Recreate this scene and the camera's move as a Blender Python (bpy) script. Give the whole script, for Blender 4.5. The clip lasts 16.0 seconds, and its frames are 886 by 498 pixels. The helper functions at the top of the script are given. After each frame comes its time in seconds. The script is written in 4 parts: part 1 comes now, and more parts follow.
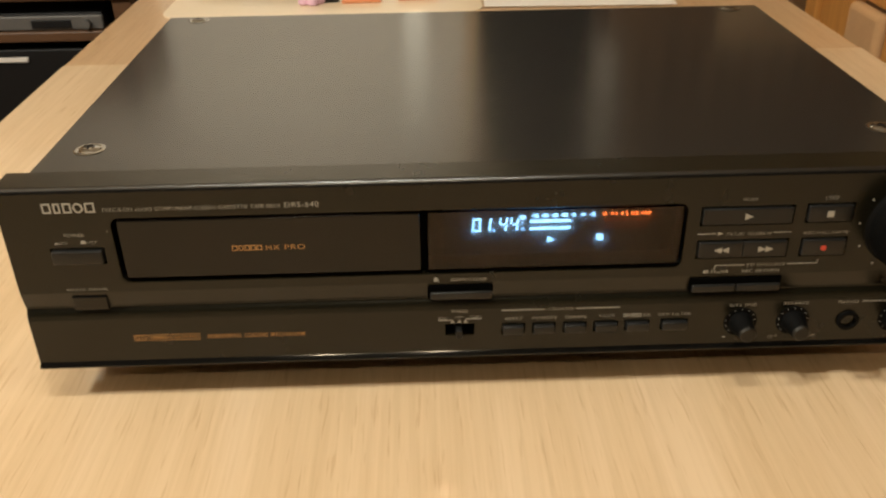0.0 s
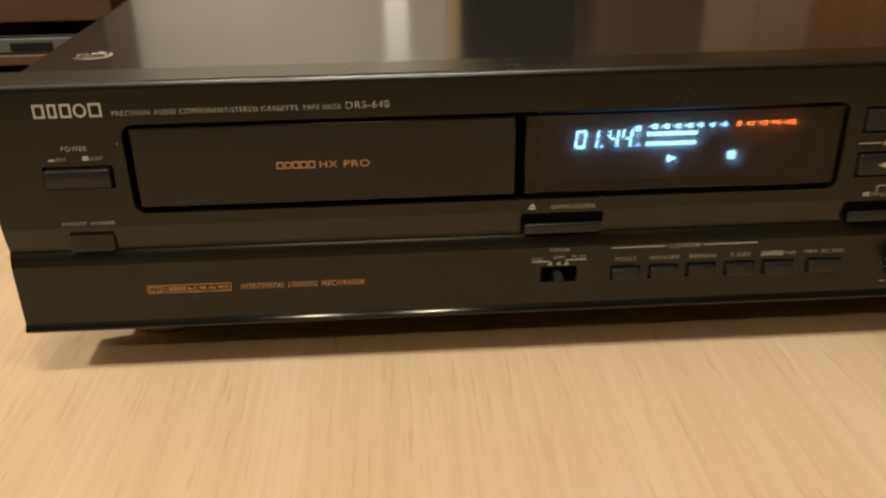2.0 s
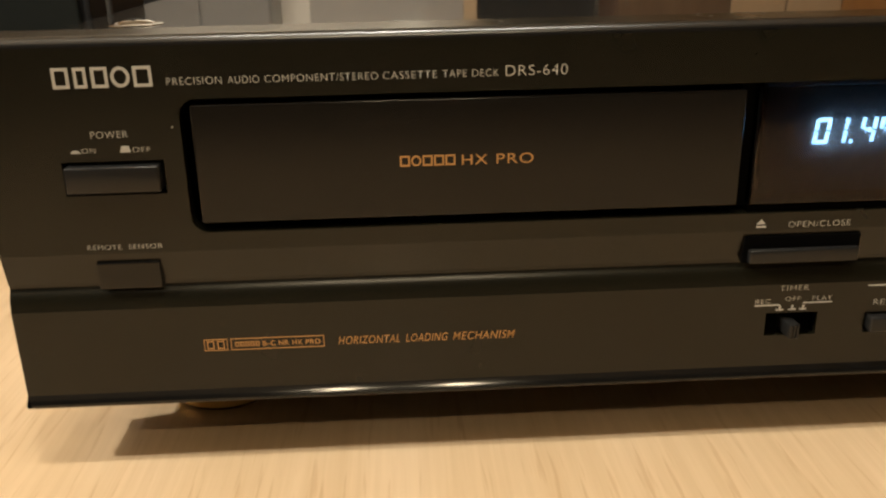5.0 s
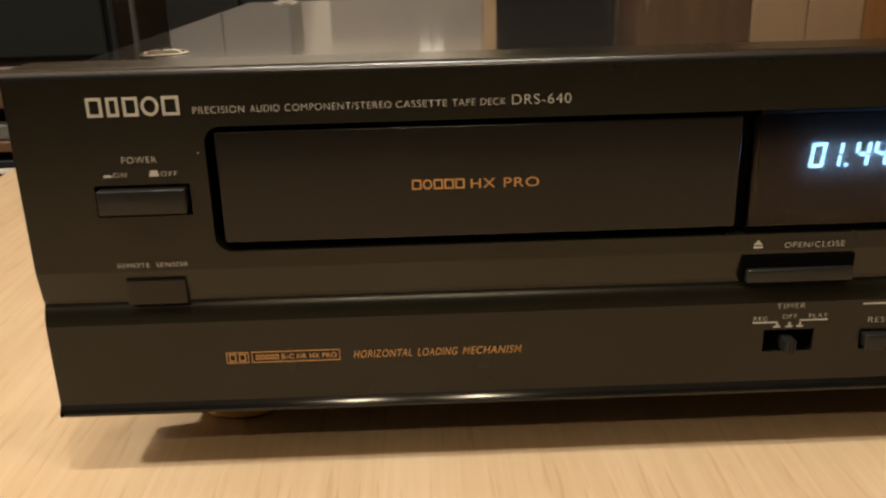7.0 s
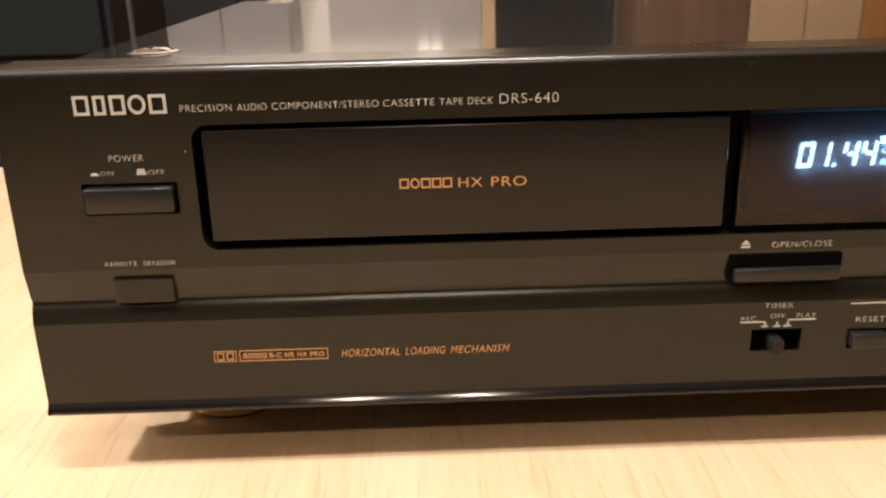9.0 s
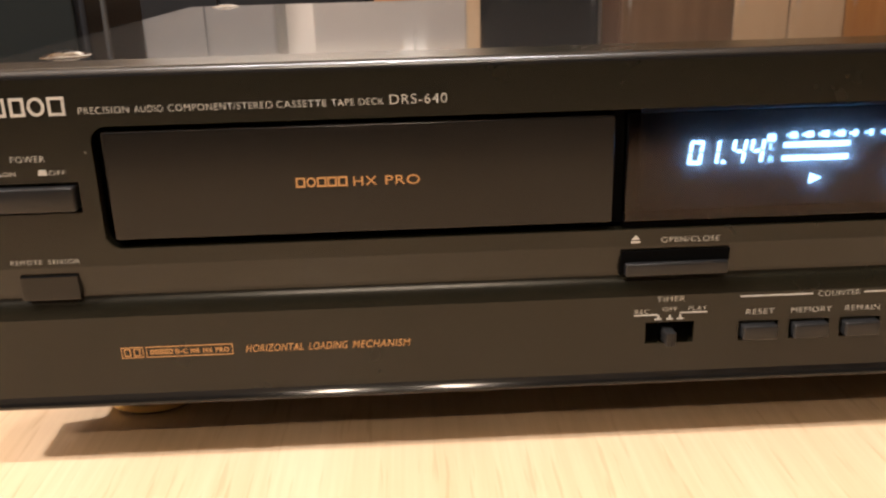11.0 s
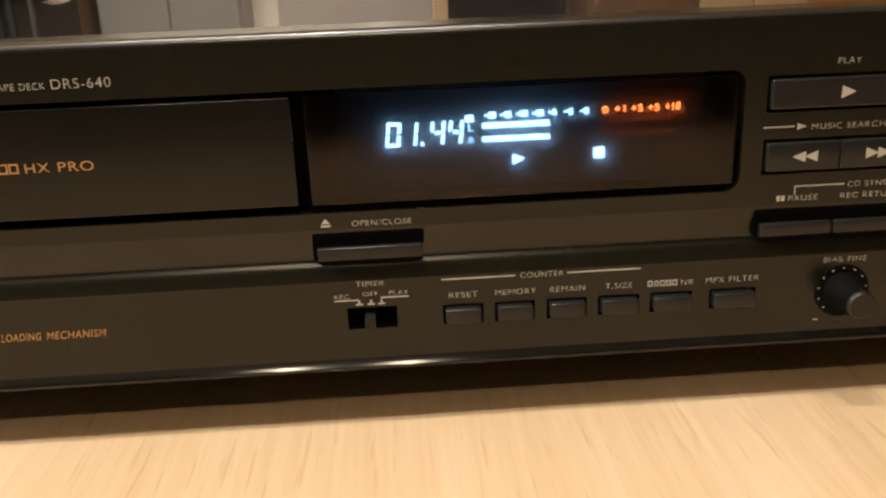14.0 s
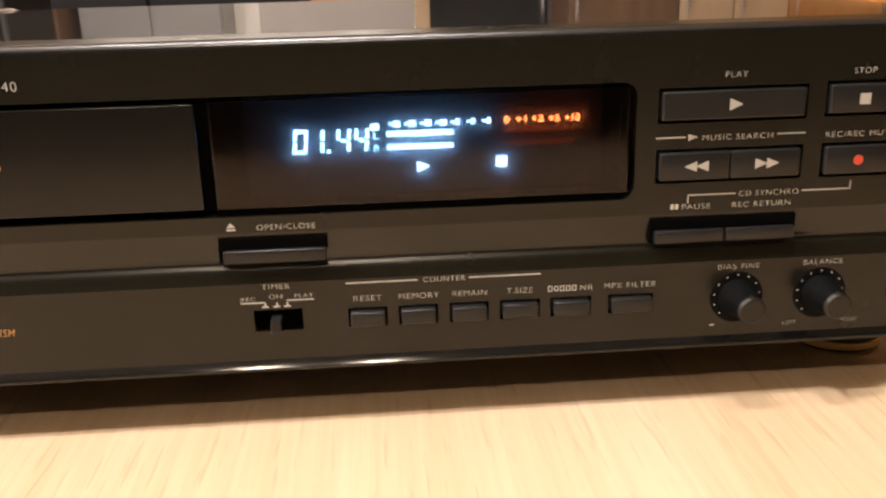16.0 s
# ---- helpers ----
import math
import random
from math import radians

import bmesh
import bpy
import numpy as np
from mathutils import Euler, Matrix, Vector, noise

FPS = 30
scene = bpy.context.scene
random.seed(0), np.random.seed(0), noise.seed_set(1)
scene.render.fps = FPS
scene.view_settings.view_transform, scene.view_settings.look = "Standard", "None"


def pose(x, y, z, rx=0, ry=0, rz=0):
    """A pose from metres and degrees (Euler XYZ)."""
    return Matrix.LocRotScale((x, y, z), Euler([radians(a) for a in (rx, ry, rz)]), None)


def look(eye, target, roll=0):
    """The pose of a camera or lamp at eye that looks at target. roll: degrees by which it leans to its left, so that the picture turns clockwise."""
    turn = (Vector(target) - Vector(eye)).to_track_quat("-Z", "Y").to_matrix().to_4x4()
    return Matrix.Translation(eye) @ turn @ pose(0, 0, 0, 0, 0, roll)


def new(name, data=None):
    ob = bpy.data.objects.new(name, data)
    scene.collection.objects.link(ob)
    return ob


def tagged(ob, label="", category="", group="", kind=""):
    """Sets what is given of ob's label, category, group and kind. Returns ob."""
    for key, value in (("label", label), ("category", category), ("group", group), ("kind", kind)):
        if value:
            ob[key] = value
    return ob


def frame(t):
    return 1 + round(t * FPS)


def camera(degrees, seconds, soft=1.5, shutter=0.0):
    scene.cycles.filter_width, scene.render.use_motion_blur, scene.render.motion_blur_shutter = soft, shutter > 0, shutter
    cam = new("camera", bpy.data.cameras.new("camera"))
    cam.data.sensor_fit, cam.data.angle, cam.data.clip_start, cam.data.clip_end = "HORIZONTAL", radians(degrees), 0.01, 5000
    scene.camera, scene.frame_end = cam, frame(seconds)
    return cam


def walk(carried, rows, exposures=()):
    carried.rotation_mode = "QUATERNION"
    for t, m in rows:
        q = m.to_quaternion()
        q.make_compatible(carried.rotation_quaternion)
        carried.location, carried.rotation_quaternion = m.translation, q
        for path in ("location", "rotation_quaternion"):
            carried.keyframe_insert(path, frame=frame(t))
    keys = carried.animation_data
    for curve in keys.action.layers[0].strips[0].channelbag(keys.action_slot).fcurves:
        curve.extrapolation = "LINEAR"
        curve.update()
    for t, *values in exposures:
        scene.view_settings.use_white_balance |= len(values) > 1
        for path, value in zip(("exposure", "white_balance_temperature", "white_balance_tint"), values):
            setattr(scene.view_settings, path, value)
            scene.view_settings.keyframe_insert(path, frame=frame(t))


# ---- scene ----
cam = camera(53.65, 16.0, soft=2.3, shutter=0.4)
PATH = [
    (0, (-0.03196, -0.34177, 0.27092), (-0.02442, 0.00621, 0.07382), -0.95),
    (0.5, (-0.03475, -0.34905, 0.25755), (-0.01826, 0.00374, 0.06975), -0.82),
    (1, (-0.04860, -0.34040, 0.23591), (-0.02960, 0.01417, 0.05173), -0.89),
    (1.5, (-0.05592, -0.32345, 0.21184), (-0.03736, 0.03402, 0.03331), -0.84),
    (2, (-0.07576, -0.29073, 0.18669), (-0.05719, 0.06884, 0.01243), -0.96),
    (2.5, (-0.08869, -0.25252, 0.16058), (-0.06866, 0.11077, -0.00562), -0.98),
    (3, (-0.10066, -0.22441, 0.14294), (-0.08224, 0.14238, -0.01556), -0.84),
    (3.5, (-0.10971, -0.20430, 0.13635), (-0.09105, 0.16454, -0.01728), -0.97),
    (4, (-0.11741, -0.20163, 0.13107), (-0.10220, 0.17208, -0.01074), -1.29),
    (6.5, (-0.11568, -0.21517, 0.13701), (-0.09902, 0.16138, 0.00310), -1.12),
    (7, (-0.11496, -0.21562, 0.13857), (-0.10795, 0.16184, 0.00639), -1.53),
    (7.5, (-0.11407, -0.21386, 0.13957), (-0.11217, 0.16409, 0.00861), -1.83),
    (8, (-0.11334, -0.21362, 0.13822), (-0.10999, 0.16420, 0.00693), -1.69),
    (10.5, (-0.09916, -0.22205, 0.13847), (-0.08744, 0.15497, 0.00535), -1.40),
    (11, (-0.08724, -0.22353, 0.13789), (-0.07570, 0.15444, 0.00747), -1.60),
    (11.5, (-0.07415, -0.22517, 0.13646), (-0.06466, 0.15384, 0.00897), -1.94),
    (12, (-0.05855, -0.22737, 0.13136), (-0.04913, 0.15383, 0.01054), -2.37),
    (12.5, (-0.04303, -0.22561, 0.13081), (-0.03394, 0.15505, 0.00828), -2.40),
    (13, (-0.02855, -0.22412, 0.13317), (-0.01838, 0.15449, 0.00451), -2.40),
    (13.5, (-0.01884, -0.22495, 0.13229), (-0.00604, 0.15348, 0.00334), -2.47),
    (14, (-0.00748, -0.22527, 0.13047), (0.01037, 0.15230, -0.00040), -2.33),
    (14.5, (-0.00156, -0.22641, 0.12978), (0.01048, 0.15194, 0.00051), -2.59),
    (15, (0.00498, -0.22924, 0.13183), (0.02021, 0.14872, 0.00177), -2.23),
    (15.5, (0.01122, -0.23287, 0.13103), (0.03155, 0.14602, 0.00440), -1.93),
    (16, (0.01466, -0.23404, 0.12905), (0.03982, 0.14530, 0.00465), -1.55),
]
EXPOSURES = [(0.0, 0.15, 6200, 3), (1.5, 0.02, 6200, 3), (3.5, 0.3, 6300, 5), (4.2, 0.3, 6300, 5), (7.0, 0.18, 6300, 7), (7.5, 0.85, 6050, 13), (8.2, 0.98, 5920, 15), (10.3, 1.08, 5820, 16), (11.0, 1.08, 5820, 16), (12.0, 1.02, 5820, 15), (12.5, 0.6, 6150, 9), (13.0, 0.3, 6250, 7), (14.0, 0.62, 6150, 9), (16.0, 1.08, 5780, 15)]
walk(cam, [(t, look(eye, target, roll)) for t, eye, target, roll in PATH], EXPOSURES)

# ---- light ----
world = bpy.data.worlds.new("world")
scene.world = world
world.use_nodes = True
world.node_tree.nodes["Background"].inputs["Color"].default_value = (0.9, 0.75, 0.6, 1)
world.node_tree.nodes["Background"].inputs["Strength"].default_value = 0.01

BULBS = [(-0.28, -1.20, 1.30), (-0.015, -1.20, 1.30)]
BULB_POWER = 6.5
ROW_BULBS = [(-0.35, -0.17, 1.30), (-0.13, -0.17, 1.30), (0.08, -0.17, 1.30)]
ROW_POWER = (6.5, 14.0, 6.5)
WARM = (1.0, 0.89, 0.75)


def point_lamp(name, place, power, radius, color=WARM):
    data = bpy.data.lights.new(name, "POINT")
    data.energy, data.shadow_soft_size, data.color = power, radius, color
    ob = new(name, data)
    ob.location = place
    return ob


for place in BULBS:
    point_lamp("bulb_light", (place[0], place[1], place[2] - 0.055), BULB_POWER, 0.03, (1.0, 0.76, 0.49))
for place, power in zip(ROW_BULBS, ROW_POWER):
    point_lamp("bulb_light", (place[0], place[1], place[2] - 0.055), power, 0.025)
point_lamp("floor_lamp_light", (-1.55, -0.33, 1.34), 100.0, 0.045)
# area lamp added out of view to brighten the wall that the cover mirrors
wash = bpy.data.lights.new("added_wall_light", "AREA")
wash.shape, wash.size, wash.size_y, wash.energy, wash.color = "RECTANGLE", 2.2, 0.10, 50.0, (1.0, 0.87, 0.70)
wash_ob = new("added_wall_light", wash)
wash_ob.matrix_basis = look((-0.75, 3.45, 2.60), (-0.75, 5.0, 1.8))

# ---- materials ----


def mat(name, color, rough=0.5, metal=0.0, coat=0.0, spec=0.5):
    m = bpy.data.materials.new(name)
    m.use_nodes = True
    b = m.node_tree.nodes["Principled BSDF"]
    b.inputs["Base Color"].default_value = (*color, 1)
    b.inputs["Roughness"].default_value = rough
    b.inputs["Metallic"].default_value = metal
    b.inputs["Coat Weight"].default_value = coat
    b.inputs["Specular IOR Level"].default_value = spec
    return m


def node(m, kind, **values):
    n = m.node_tree.nodes.new(kind)
    for key, value in values.items():
        n.inputs[key.replace("_", " ")].default_value = value
    return n


def link(m, a, b):
    m.node_tree.links.new(a, b)


def coords(m, scale=(1, 1, 1), rot=(0, 0, 0)):
    t = node(m, "ShaderNodeTexCoord")
    p = node(m, "ShaderNodeMapping", Scale=scale, Rotation=rot)
    link(m, t.outputs["Object"], p.inputs["Vector"])
    return p.outputs["Vector"]


def noise_tex(m, vec, scale, detail=4.0, rough=0.55):
    n = node(m, "ShaderNodeTexNoise", Scale=scale, Detail=detail, Roughness=rough)
    link(m, vec, n.inputs["Vector"])
    return n.outputs["Fac"]


def ramp(m, fac, stops):
    r = node(m, "ShaderNodeValToRGB")
    e = r.color_ramp.elements
    while len(e) < len(stops):
        e.new(0.5)
    for i, (pos, col) in enumerate(stops):
        e[i].position = pos
        e[i].color = (*col, 1)
    link(m, fac, r.inputs["Fac"])
    return r.outputs["Color"]


def blend(m, fac, a, b, mode="MIX"):
    n = m.node_tree.nodes.new("ShaderNodeMix")
    n.data_type, n.blend_type = "RGBA", mode
    for sock, v in ((n.inputs[0], fac), (n.inputs[6], a), (n.inputs[7], b)):
        if isinstance(v, (float, int)):
            sock.default_value = v
        elif isinstance(v, tuple):
            sock.default_value = (*v, 1)
        else:
            link(m, v, sock)
    return n.outputs[2]


def bump(m, height, strength, distance):
    n = node(m, "ShaderNodeBump", Strength=strength, Distance=distance)
    link(m, height, n.inputs["Height"])
    link(m, n.outputs["Normal"], m.node_tree.nodes["Principled BSDF"].inputs["Normal"])


def bsdf(m):
    return m.node_tree.nodes["Principled BSDF"]


def vary(m, color, amount, scale, vec=None, rough=None):
    """Uneven tone and gloss at two scales."""
    v = vec or coords(m)
    big = noise_tex(m, v, scale, 3)
    small = noise_tex(m, v, scale * 14, 3)
    both = blend(m, 0.4, big, small)
    lo = tuple(c * (1 - amount) for c in color)
    hi = tuple(min(1.0, c * (1 + amount)) for c in color)
    link(m, ramp(m, both, [(0.3, lo), (0.7, hi)]), bsdf(m).inputs["Base Color"])
    if rough:
        r = ramp(m, both, [(0.3, (rough[0],) * 3), (0.7, (rough[1],) * 3)])
        link(m, r, bsdf(m).inputs["Roughness"])
    return both


def wood(name, dark, mid, light, along, rough=0.35, coat=0.0, pore=0.35, scale=1.0):
    """Veneer with the grain along one axis: long bands, fine fibres and short dark pores."""
    m = mat(name, mid, rough, coat=coat)
    bsdf(m).inputs["Coat Roughness"].default_value = 0.05
    stretch = [9.0 * scale, 9.0 * scale, 9.0 * scale]
    stretch["xyz".index(along)] = 0.55 * scale
    v = coords(m, tuple(stretch))
    bands = noise_tex(m, v, 2.2, 5, 0.6)
    fine = [260.0 * scale] * 3
    fine["xyz".index(along)] = 7.0 * scale
    w = coords(m, tuple(fine))
    fibres = noise_tex(m, w, 1.0, 4, 0.6)
    tone = ramp(m, bands, [(0.25, dark), (0.5, mid), (0.75, light)])
    fib = ramp(m, fibres, [(0.25, (0.84, 0.80, 0.74)), (0.6, (1, 1, 1))])
    col = blend(m, 0.8, tone, fib, "MULTIPLY")
    dash = [420.0 * scale] * 3
    dash["xyz".index(along)] = 26.0 * scale
    d = noise_tex(m, coords(m, tuple(dash)), 1.0, 2, 0.5)
    pores = ramp(m, d, [(0.30, (0.55, 0.39, 0.22)), (0.40, (1, 1, 1))])
    col = blend(m, pore, col, pores, "MULTIPLY")
    link(m, col, bsdf(m).inputs["Base Color"])
    bump(m, fibres, 0.25, 0.0003)
    return m


BEECH = wood("beech_veneer", (0.615, 0.445, 0.265), (0.695, 0.515, 0.325), (0.765, 0.585, 0.395), "y", 0.36, coat=0.6, pore=0.30)
BEECH_LEAF = wood("darker_beech_veneer", (0.53, 0.345, 0.185), (0.60, 0.40, 0.225), (0.66, 0.455, 0.265), "y", 0.36, coat=0.6, pore=0.30)
PINE = wood("orange_pine", (0.42, 0.18, 0.04), (0.55, 0.26, 0.065), (0.62, 0.33, 0.10), "z", 0.4, scale=0.5)
# brown taken down by about a third, the rack's shade put into it
RACK_WOOD = wood("brown_rack_wood", (0.07, 0.035, 0.018), (0.115, 0.058, 0.029), (0.15, 0.08, 0.04), "x", 0.45, scale=0.6)
BROWN_WOOD = wood("mid_brown_wood", (0.14, 0.08, 0.042), (0.20, 0.12, 0.065), (0.25, 0.155, 0.085), "z", 0.45, scale=0.6)
FLOOR_WOOD = wood("floor_boards", (0.08, 0.04, 0.018), (0.12, 0.065, 0.03), (0.15, 0.085, 0.04), "y", 0.4, scale=0.5)

BLACK = mat("black_moulded_plastic", (0.0080, 0.0074, 0.0040), 0.30, spec=0.46)
vary(BLACK, (0.0080, 0.0074, 0.0040), 0.08, 4.0, rough=(0.25, 0.29))
KEY = mat("satin_black_key", (0.014, 0.014, 0.014), 0.28, spec=0.4)
DOOR = mat("smooth_black_door", (0.007, 0.006, 0.005), 0.2, spec=0.43)
vary(DOOR, (0.006, 0.0055, 0.005), 0.1, 3.0, rough=(0.17, 0.20))
# near black without gloss: the shade of gaps and slots put into colour
WELL = mat("deep_black_gap", (0.003, 0.003, 0.003), 1.0, spec=0.0)
KNOB = mat("black_knob_plastic", (0.0035, 0.0035, 0.0035), 0.6, spec=0.07)
KNOBTIP = mat("grey_knob_tip", (0.013, 0.011, 0.008), 0.45, spec=0.4)

COVER = mat("black_painted_steel", (0.018, 0.0165, 0.0145), 0.22)
facing = node(COVER, "ShaderNodeLayerWeight", Blend=0.5)
sheen = ramp(COVER, facing.outputs["Facing"], [(0.50, (0.22,) * 3), (0.65, (0.17,) * 3), (0.78, (0.105,) * 3), (0.96, (0.07,) * 3)])
uneven = ramp(COVER, noise_tex(COVER, coords(COVER), 30.0, 4), [(0.3, (0.93,) * 3), (0.7, (1.0,) * 3)])
link(COVER, blend(COVER, 1.0, sheen, uneven, "MULTIPLY"), bsdf(COVER).inputs["Roughness"])

CHROME = mat("chromed_steel", (0.42, 0.42, 0.41), 0.14, 1.0)
EDGE = mat("polished_black_edge", (0.006, 0.0055, 0.005), 0.10, spec=0.3)
LIP = mat("shiny_black_lip", (0.006, 0.0055, 0.005), 0.25, spec=1.0)
GOLD = mat("gilded_ring", (0.72, 0.52, 0.20), 0.3, 1.0)
RUBBER = mat("dark_rubber", (0.012, 0.012, 0.012), 0.7)
PRINT = mat("pale_print", (0.47, 0.455, 0.41), 0.6)
ORANGE_PRINT = mat("orange_print", (0.50, 0.26, 0.085), 0.55)
RED_DOT = mat("red_dot_print", (0.62, 0.07, 0.04), 0.5)
VFD_PLATE = mat("display_plate", (0.02, 0.024, 0.03), 0.5)
VFD_OFF = mat("unlit_segment", (0.075, 0.05, 0.045), 0.6)


def glow(name, color, strength):
    m = bpy.data.materials.new(name)
    m.use_nodes = True
    b = m.node_tree.nodes["Principled BSDF"]
    b.inputs["Base Color"].default_value = (0.02, 0.02, 0.02, 1)
    b.inputs["Emission Color"].default_value = (*color, 1)
    b.inputs["Emission Strength"].default_value = strength
    return m


VFD_BLUE = glow("lit_phosphor", (0.20, 0.55, 1.0), 20.0)
VFD_RED = glow("lit_red_phosphor", (1.0, 0.27, 0.06), 16.0)
VFD_DIM = glow("faintly_lit_red_phosphor", (1.0, 0.20, 0.06), 0.16)
BULB_GLASS = glow("lit_bulb_glass", (1.0, 0.84, 0.62), 8.0)
# glow added for the upright bright streak in the cover's reflection
STREAK_GLOW = glow("streak_glow", (1.0, 0.82, 0.60), 1.5)

SMOKED = bpy.data.materials.new("smoked_window")
SMOKED.use_nodes = True
nt = SMOKED.node_tree
nt.nodes.remove(nt.nodes["Principled BSDF"])
clear = node(SMOKED, "ShaderNodeBsdfTransparent", Color=(0.50, 0.42, 0.40, 1))
gloss = node(SMOKED, "ShaderNodeBsdfGlossy", Color=(1, 0.96, 0.93, 1), Roughness=0.10)
fres = node(SMOKED, "ShaderNodeFresnel", IOR=1.42)
mixer = node(SMOKED, "ShaderNodeMixShader")
link(SMOKED, fres.outputs[0], mixer.inputs[0])
link(SMOKED, clear.outputs[0], mixer.inputs[1])
link(SMOKED, gloss.outputs[0], mixer.inputs[2])
link(SMOKED, mixer.outputs[0], nt.nodes["Material Output"].inputs["Surface"])

# milky share added to the display glass to spread a halo round lit segments
HALO_GLASS = bpy.data.materials.new("halo_display_glass")
HALO_GLASS.use_nodes = True
nt = HALO_GLASS.node_tree
nt.nodes.remove(nt.nodes["Principled BSDF"])
clear = node(HALO_GLASS, "ShaderNodeBsdfTransparent", Color=(0.95, 0.95, 0.95, 1))
milk = node(HALO_GLASS, "ShaderNodeBsdfTranslucent", Color=(0.9, 0.9, 0.9, 1))
mixer = node(HALO_GLASS, "ShaderNodeMixShader", Fac=0.22)
link(HALO_GLASS, clear.outputs[0], mixer.inputs[1])
link(HALO_GLASS, milk.outputs[0], mixer.inputs[2])
link(HALO_GLASS, mixer.outputs[0], nt.nodes["Material Output"].inputs["Surface"])

WALL = mat("pale_wall_paint", (0.72, 0.68, 0.62), 0.8)
vary(WALL, (0.72, 0.68, 0.62), 0.04, 2.0)
bump(WALL, noise_tex(WALL, coords(WALL), 220.0, 3), 0.2, 0.0006)
CEIL = mat("pale_ceiling_boards", (0.74, 0.62, 0.46), 0.7)
vary(CEIL, (0.74, 0.62, 0.46), 0.06, 2.0)
OCHRE = mat("warm_ochre_paint", (0.55, 0.39, 0.22), 0.8)
vary(OCHRE, (0.55, 0.39, 0.22), 0.05, 2.0)
bump(OCHRE, noise_tex(OCHRE, coords(OCHRE), 220.0, 3), 0.2, 0.0006)
# darkness that the front panel mirrors, put into an unseen wall's colour
MIRRORED_DARK = mat("mirrored_dark_tone", (0.012, 0.009, 0.0065), 0.85)
vary(MIRRORED_DARK, (0.012, 0.009, 0.0065), 0.1, 2.0)
GREY = mat("grey_lacquer", (0.24, 0.24, 0.235), 0.45)
vary(GREY, (0.24, 0.24, 0.235), 0.06, 4.0)
PALE_GREY = mat("pale_grey_lacquer", (0.44, 0.43, 0.41), 0.45)
vary(PALE_GREY, (0.44, 0.43, 0.41), 0.06, 4.0)
WHITE = mat("white_lacquer", (0.75, 0.73, 0.69), 0.4)
DARK_GLASS = mat("dark_door_glass", (0.02, 0.02, 0.02), 0.15)
# amplifier silver darkened, with the rack's shade put into the colour
SHADED_SILVER = mat("shaded_silver_metal", (0.16, 0.155, 0.15), 0.5, 0.4)
# stand silver, case and grille tones lowered to hold the dim light there
DIMMED_SILVER = mat("dimmed_silver_metal", (0.05, 0.05, 0.048), 0.5, 0.3)
CASE_BLACK = mat("black_case", (0.009, 0.009, 0.010), 0.5, spec=0.3)
GRILLE = mat("dark_grey_grille_cloth", (0.013, 0.015, 0.014), 0.95, spec=0.1)
bump(GRILLE, noise_tex(GRILLE, coords(GRILLE), 900.0, 2), 0.5, 0.0005)
SILVER = mat("brushed_silver", (0.50, 0.49, 0.47), 0.4, 0.6)
PAPER = mat("white_paper", (0.80, 0.75, 0.70), 0.8)
vary(PAPER, (0.80, 0.75, 0.70), 0.03, 12.0)
LILAC = mat("lilac_paper", (0.62, 0.58, 0.74), 0.75)
PINK = mat("pink_rubber", (0.74, 0.48, 0.62), 0.6)
PEN_BLUE = mat("blue_pen_barrel", (0.05, 0.10, 0.17), 0.3)
ORANGE_CARD = mat("orange_card", (0.75, 0.30, 0.14), 0.6)
CLOTH = mat("grey_seat_fabric", (0.30, 0.29, 0.27), 0.95)
vary(CLOTH, (0.30, 0.29, 0.27), 0.12, 40.0)
bump(CLOTH, noise_tex(CLOTH, coords(CLOTH), 700.0, 2), 0.6, 0.0008)
TAN = mat("tan_opening_tone", (0.52, 0.31, 0.15), 0.9)
vary(TAN, (0.52, 0.31, 0.15), 0.08, 30.0)
CURTAIN = mat("brown_curtain", (0.16, 0.095, 0.05), 0.95)
vary(CURTAIN, (0.16, 0.095, 0.05), 0.2, 3.0)
TEAL = mat("teal_card", (0.03, 0.22, 0.22), 0.6)

# ---- mesh helpers ----


def part(name, bm, material, parent=None, label="", smooth=False):
    me = bpy.data.meshes.new(name)
    bmesh.ops.recalc_face_normals(bm, faces=bm.faces)
    bm.to_mesh(me)
    bm.free()
    me.materials.append(material)
    if smooth:
        me.set_sharp_from_angle(angle=radians(40))
        for p in me.polygons:
            broad = p.area > 0.00015 and max(abs(c) for c in p.normal) > 0.9999
            p.use_smooth = not broad
    ob = new(name, me)
    if parent:
        ob.parent = parent
    if label:
        tagged(ob, label)
    return ob


def thing(name, label, category, place=(0, 0, 0), group="", turn=0):
    ob = new(name)
    ob.empty_display_size = 0.02
    ob.matrix_basis = pose(*place, 0, 0, turn)
    return tagged(ob, label, category, group)


def box(x0, x1, y0, y1, z0, z1, r=0.0, seg=2, bm=None):
    """A block with rounded edges."""
    own = bmesh.new()
    m = Matrix.LocRotScale(((x0 + x1) / 2, (y0 + y1) / 2, (z0 + z1) / 2), None, (x1 - x0, y1 - y0, z1 - z0))
    bmesh.ops.create_cube(own, size=1, matrix=m)
    if r > 0:
        bmesh.ops.bevel(own, geom=own.edges[:], offset=r, segments=seg, affect="EDGES", profile=0.5)
    if bm is None:
        return own
    return merge(bm, own)


def merge(bm, other):
    tmp = bpy.data.meshes.new("tmp")
    other.to_mesh(tmp)
    other.free()
    bm.from_mesh(tmp)
    bpy.data.meshes.remove(tmp)
    return bm


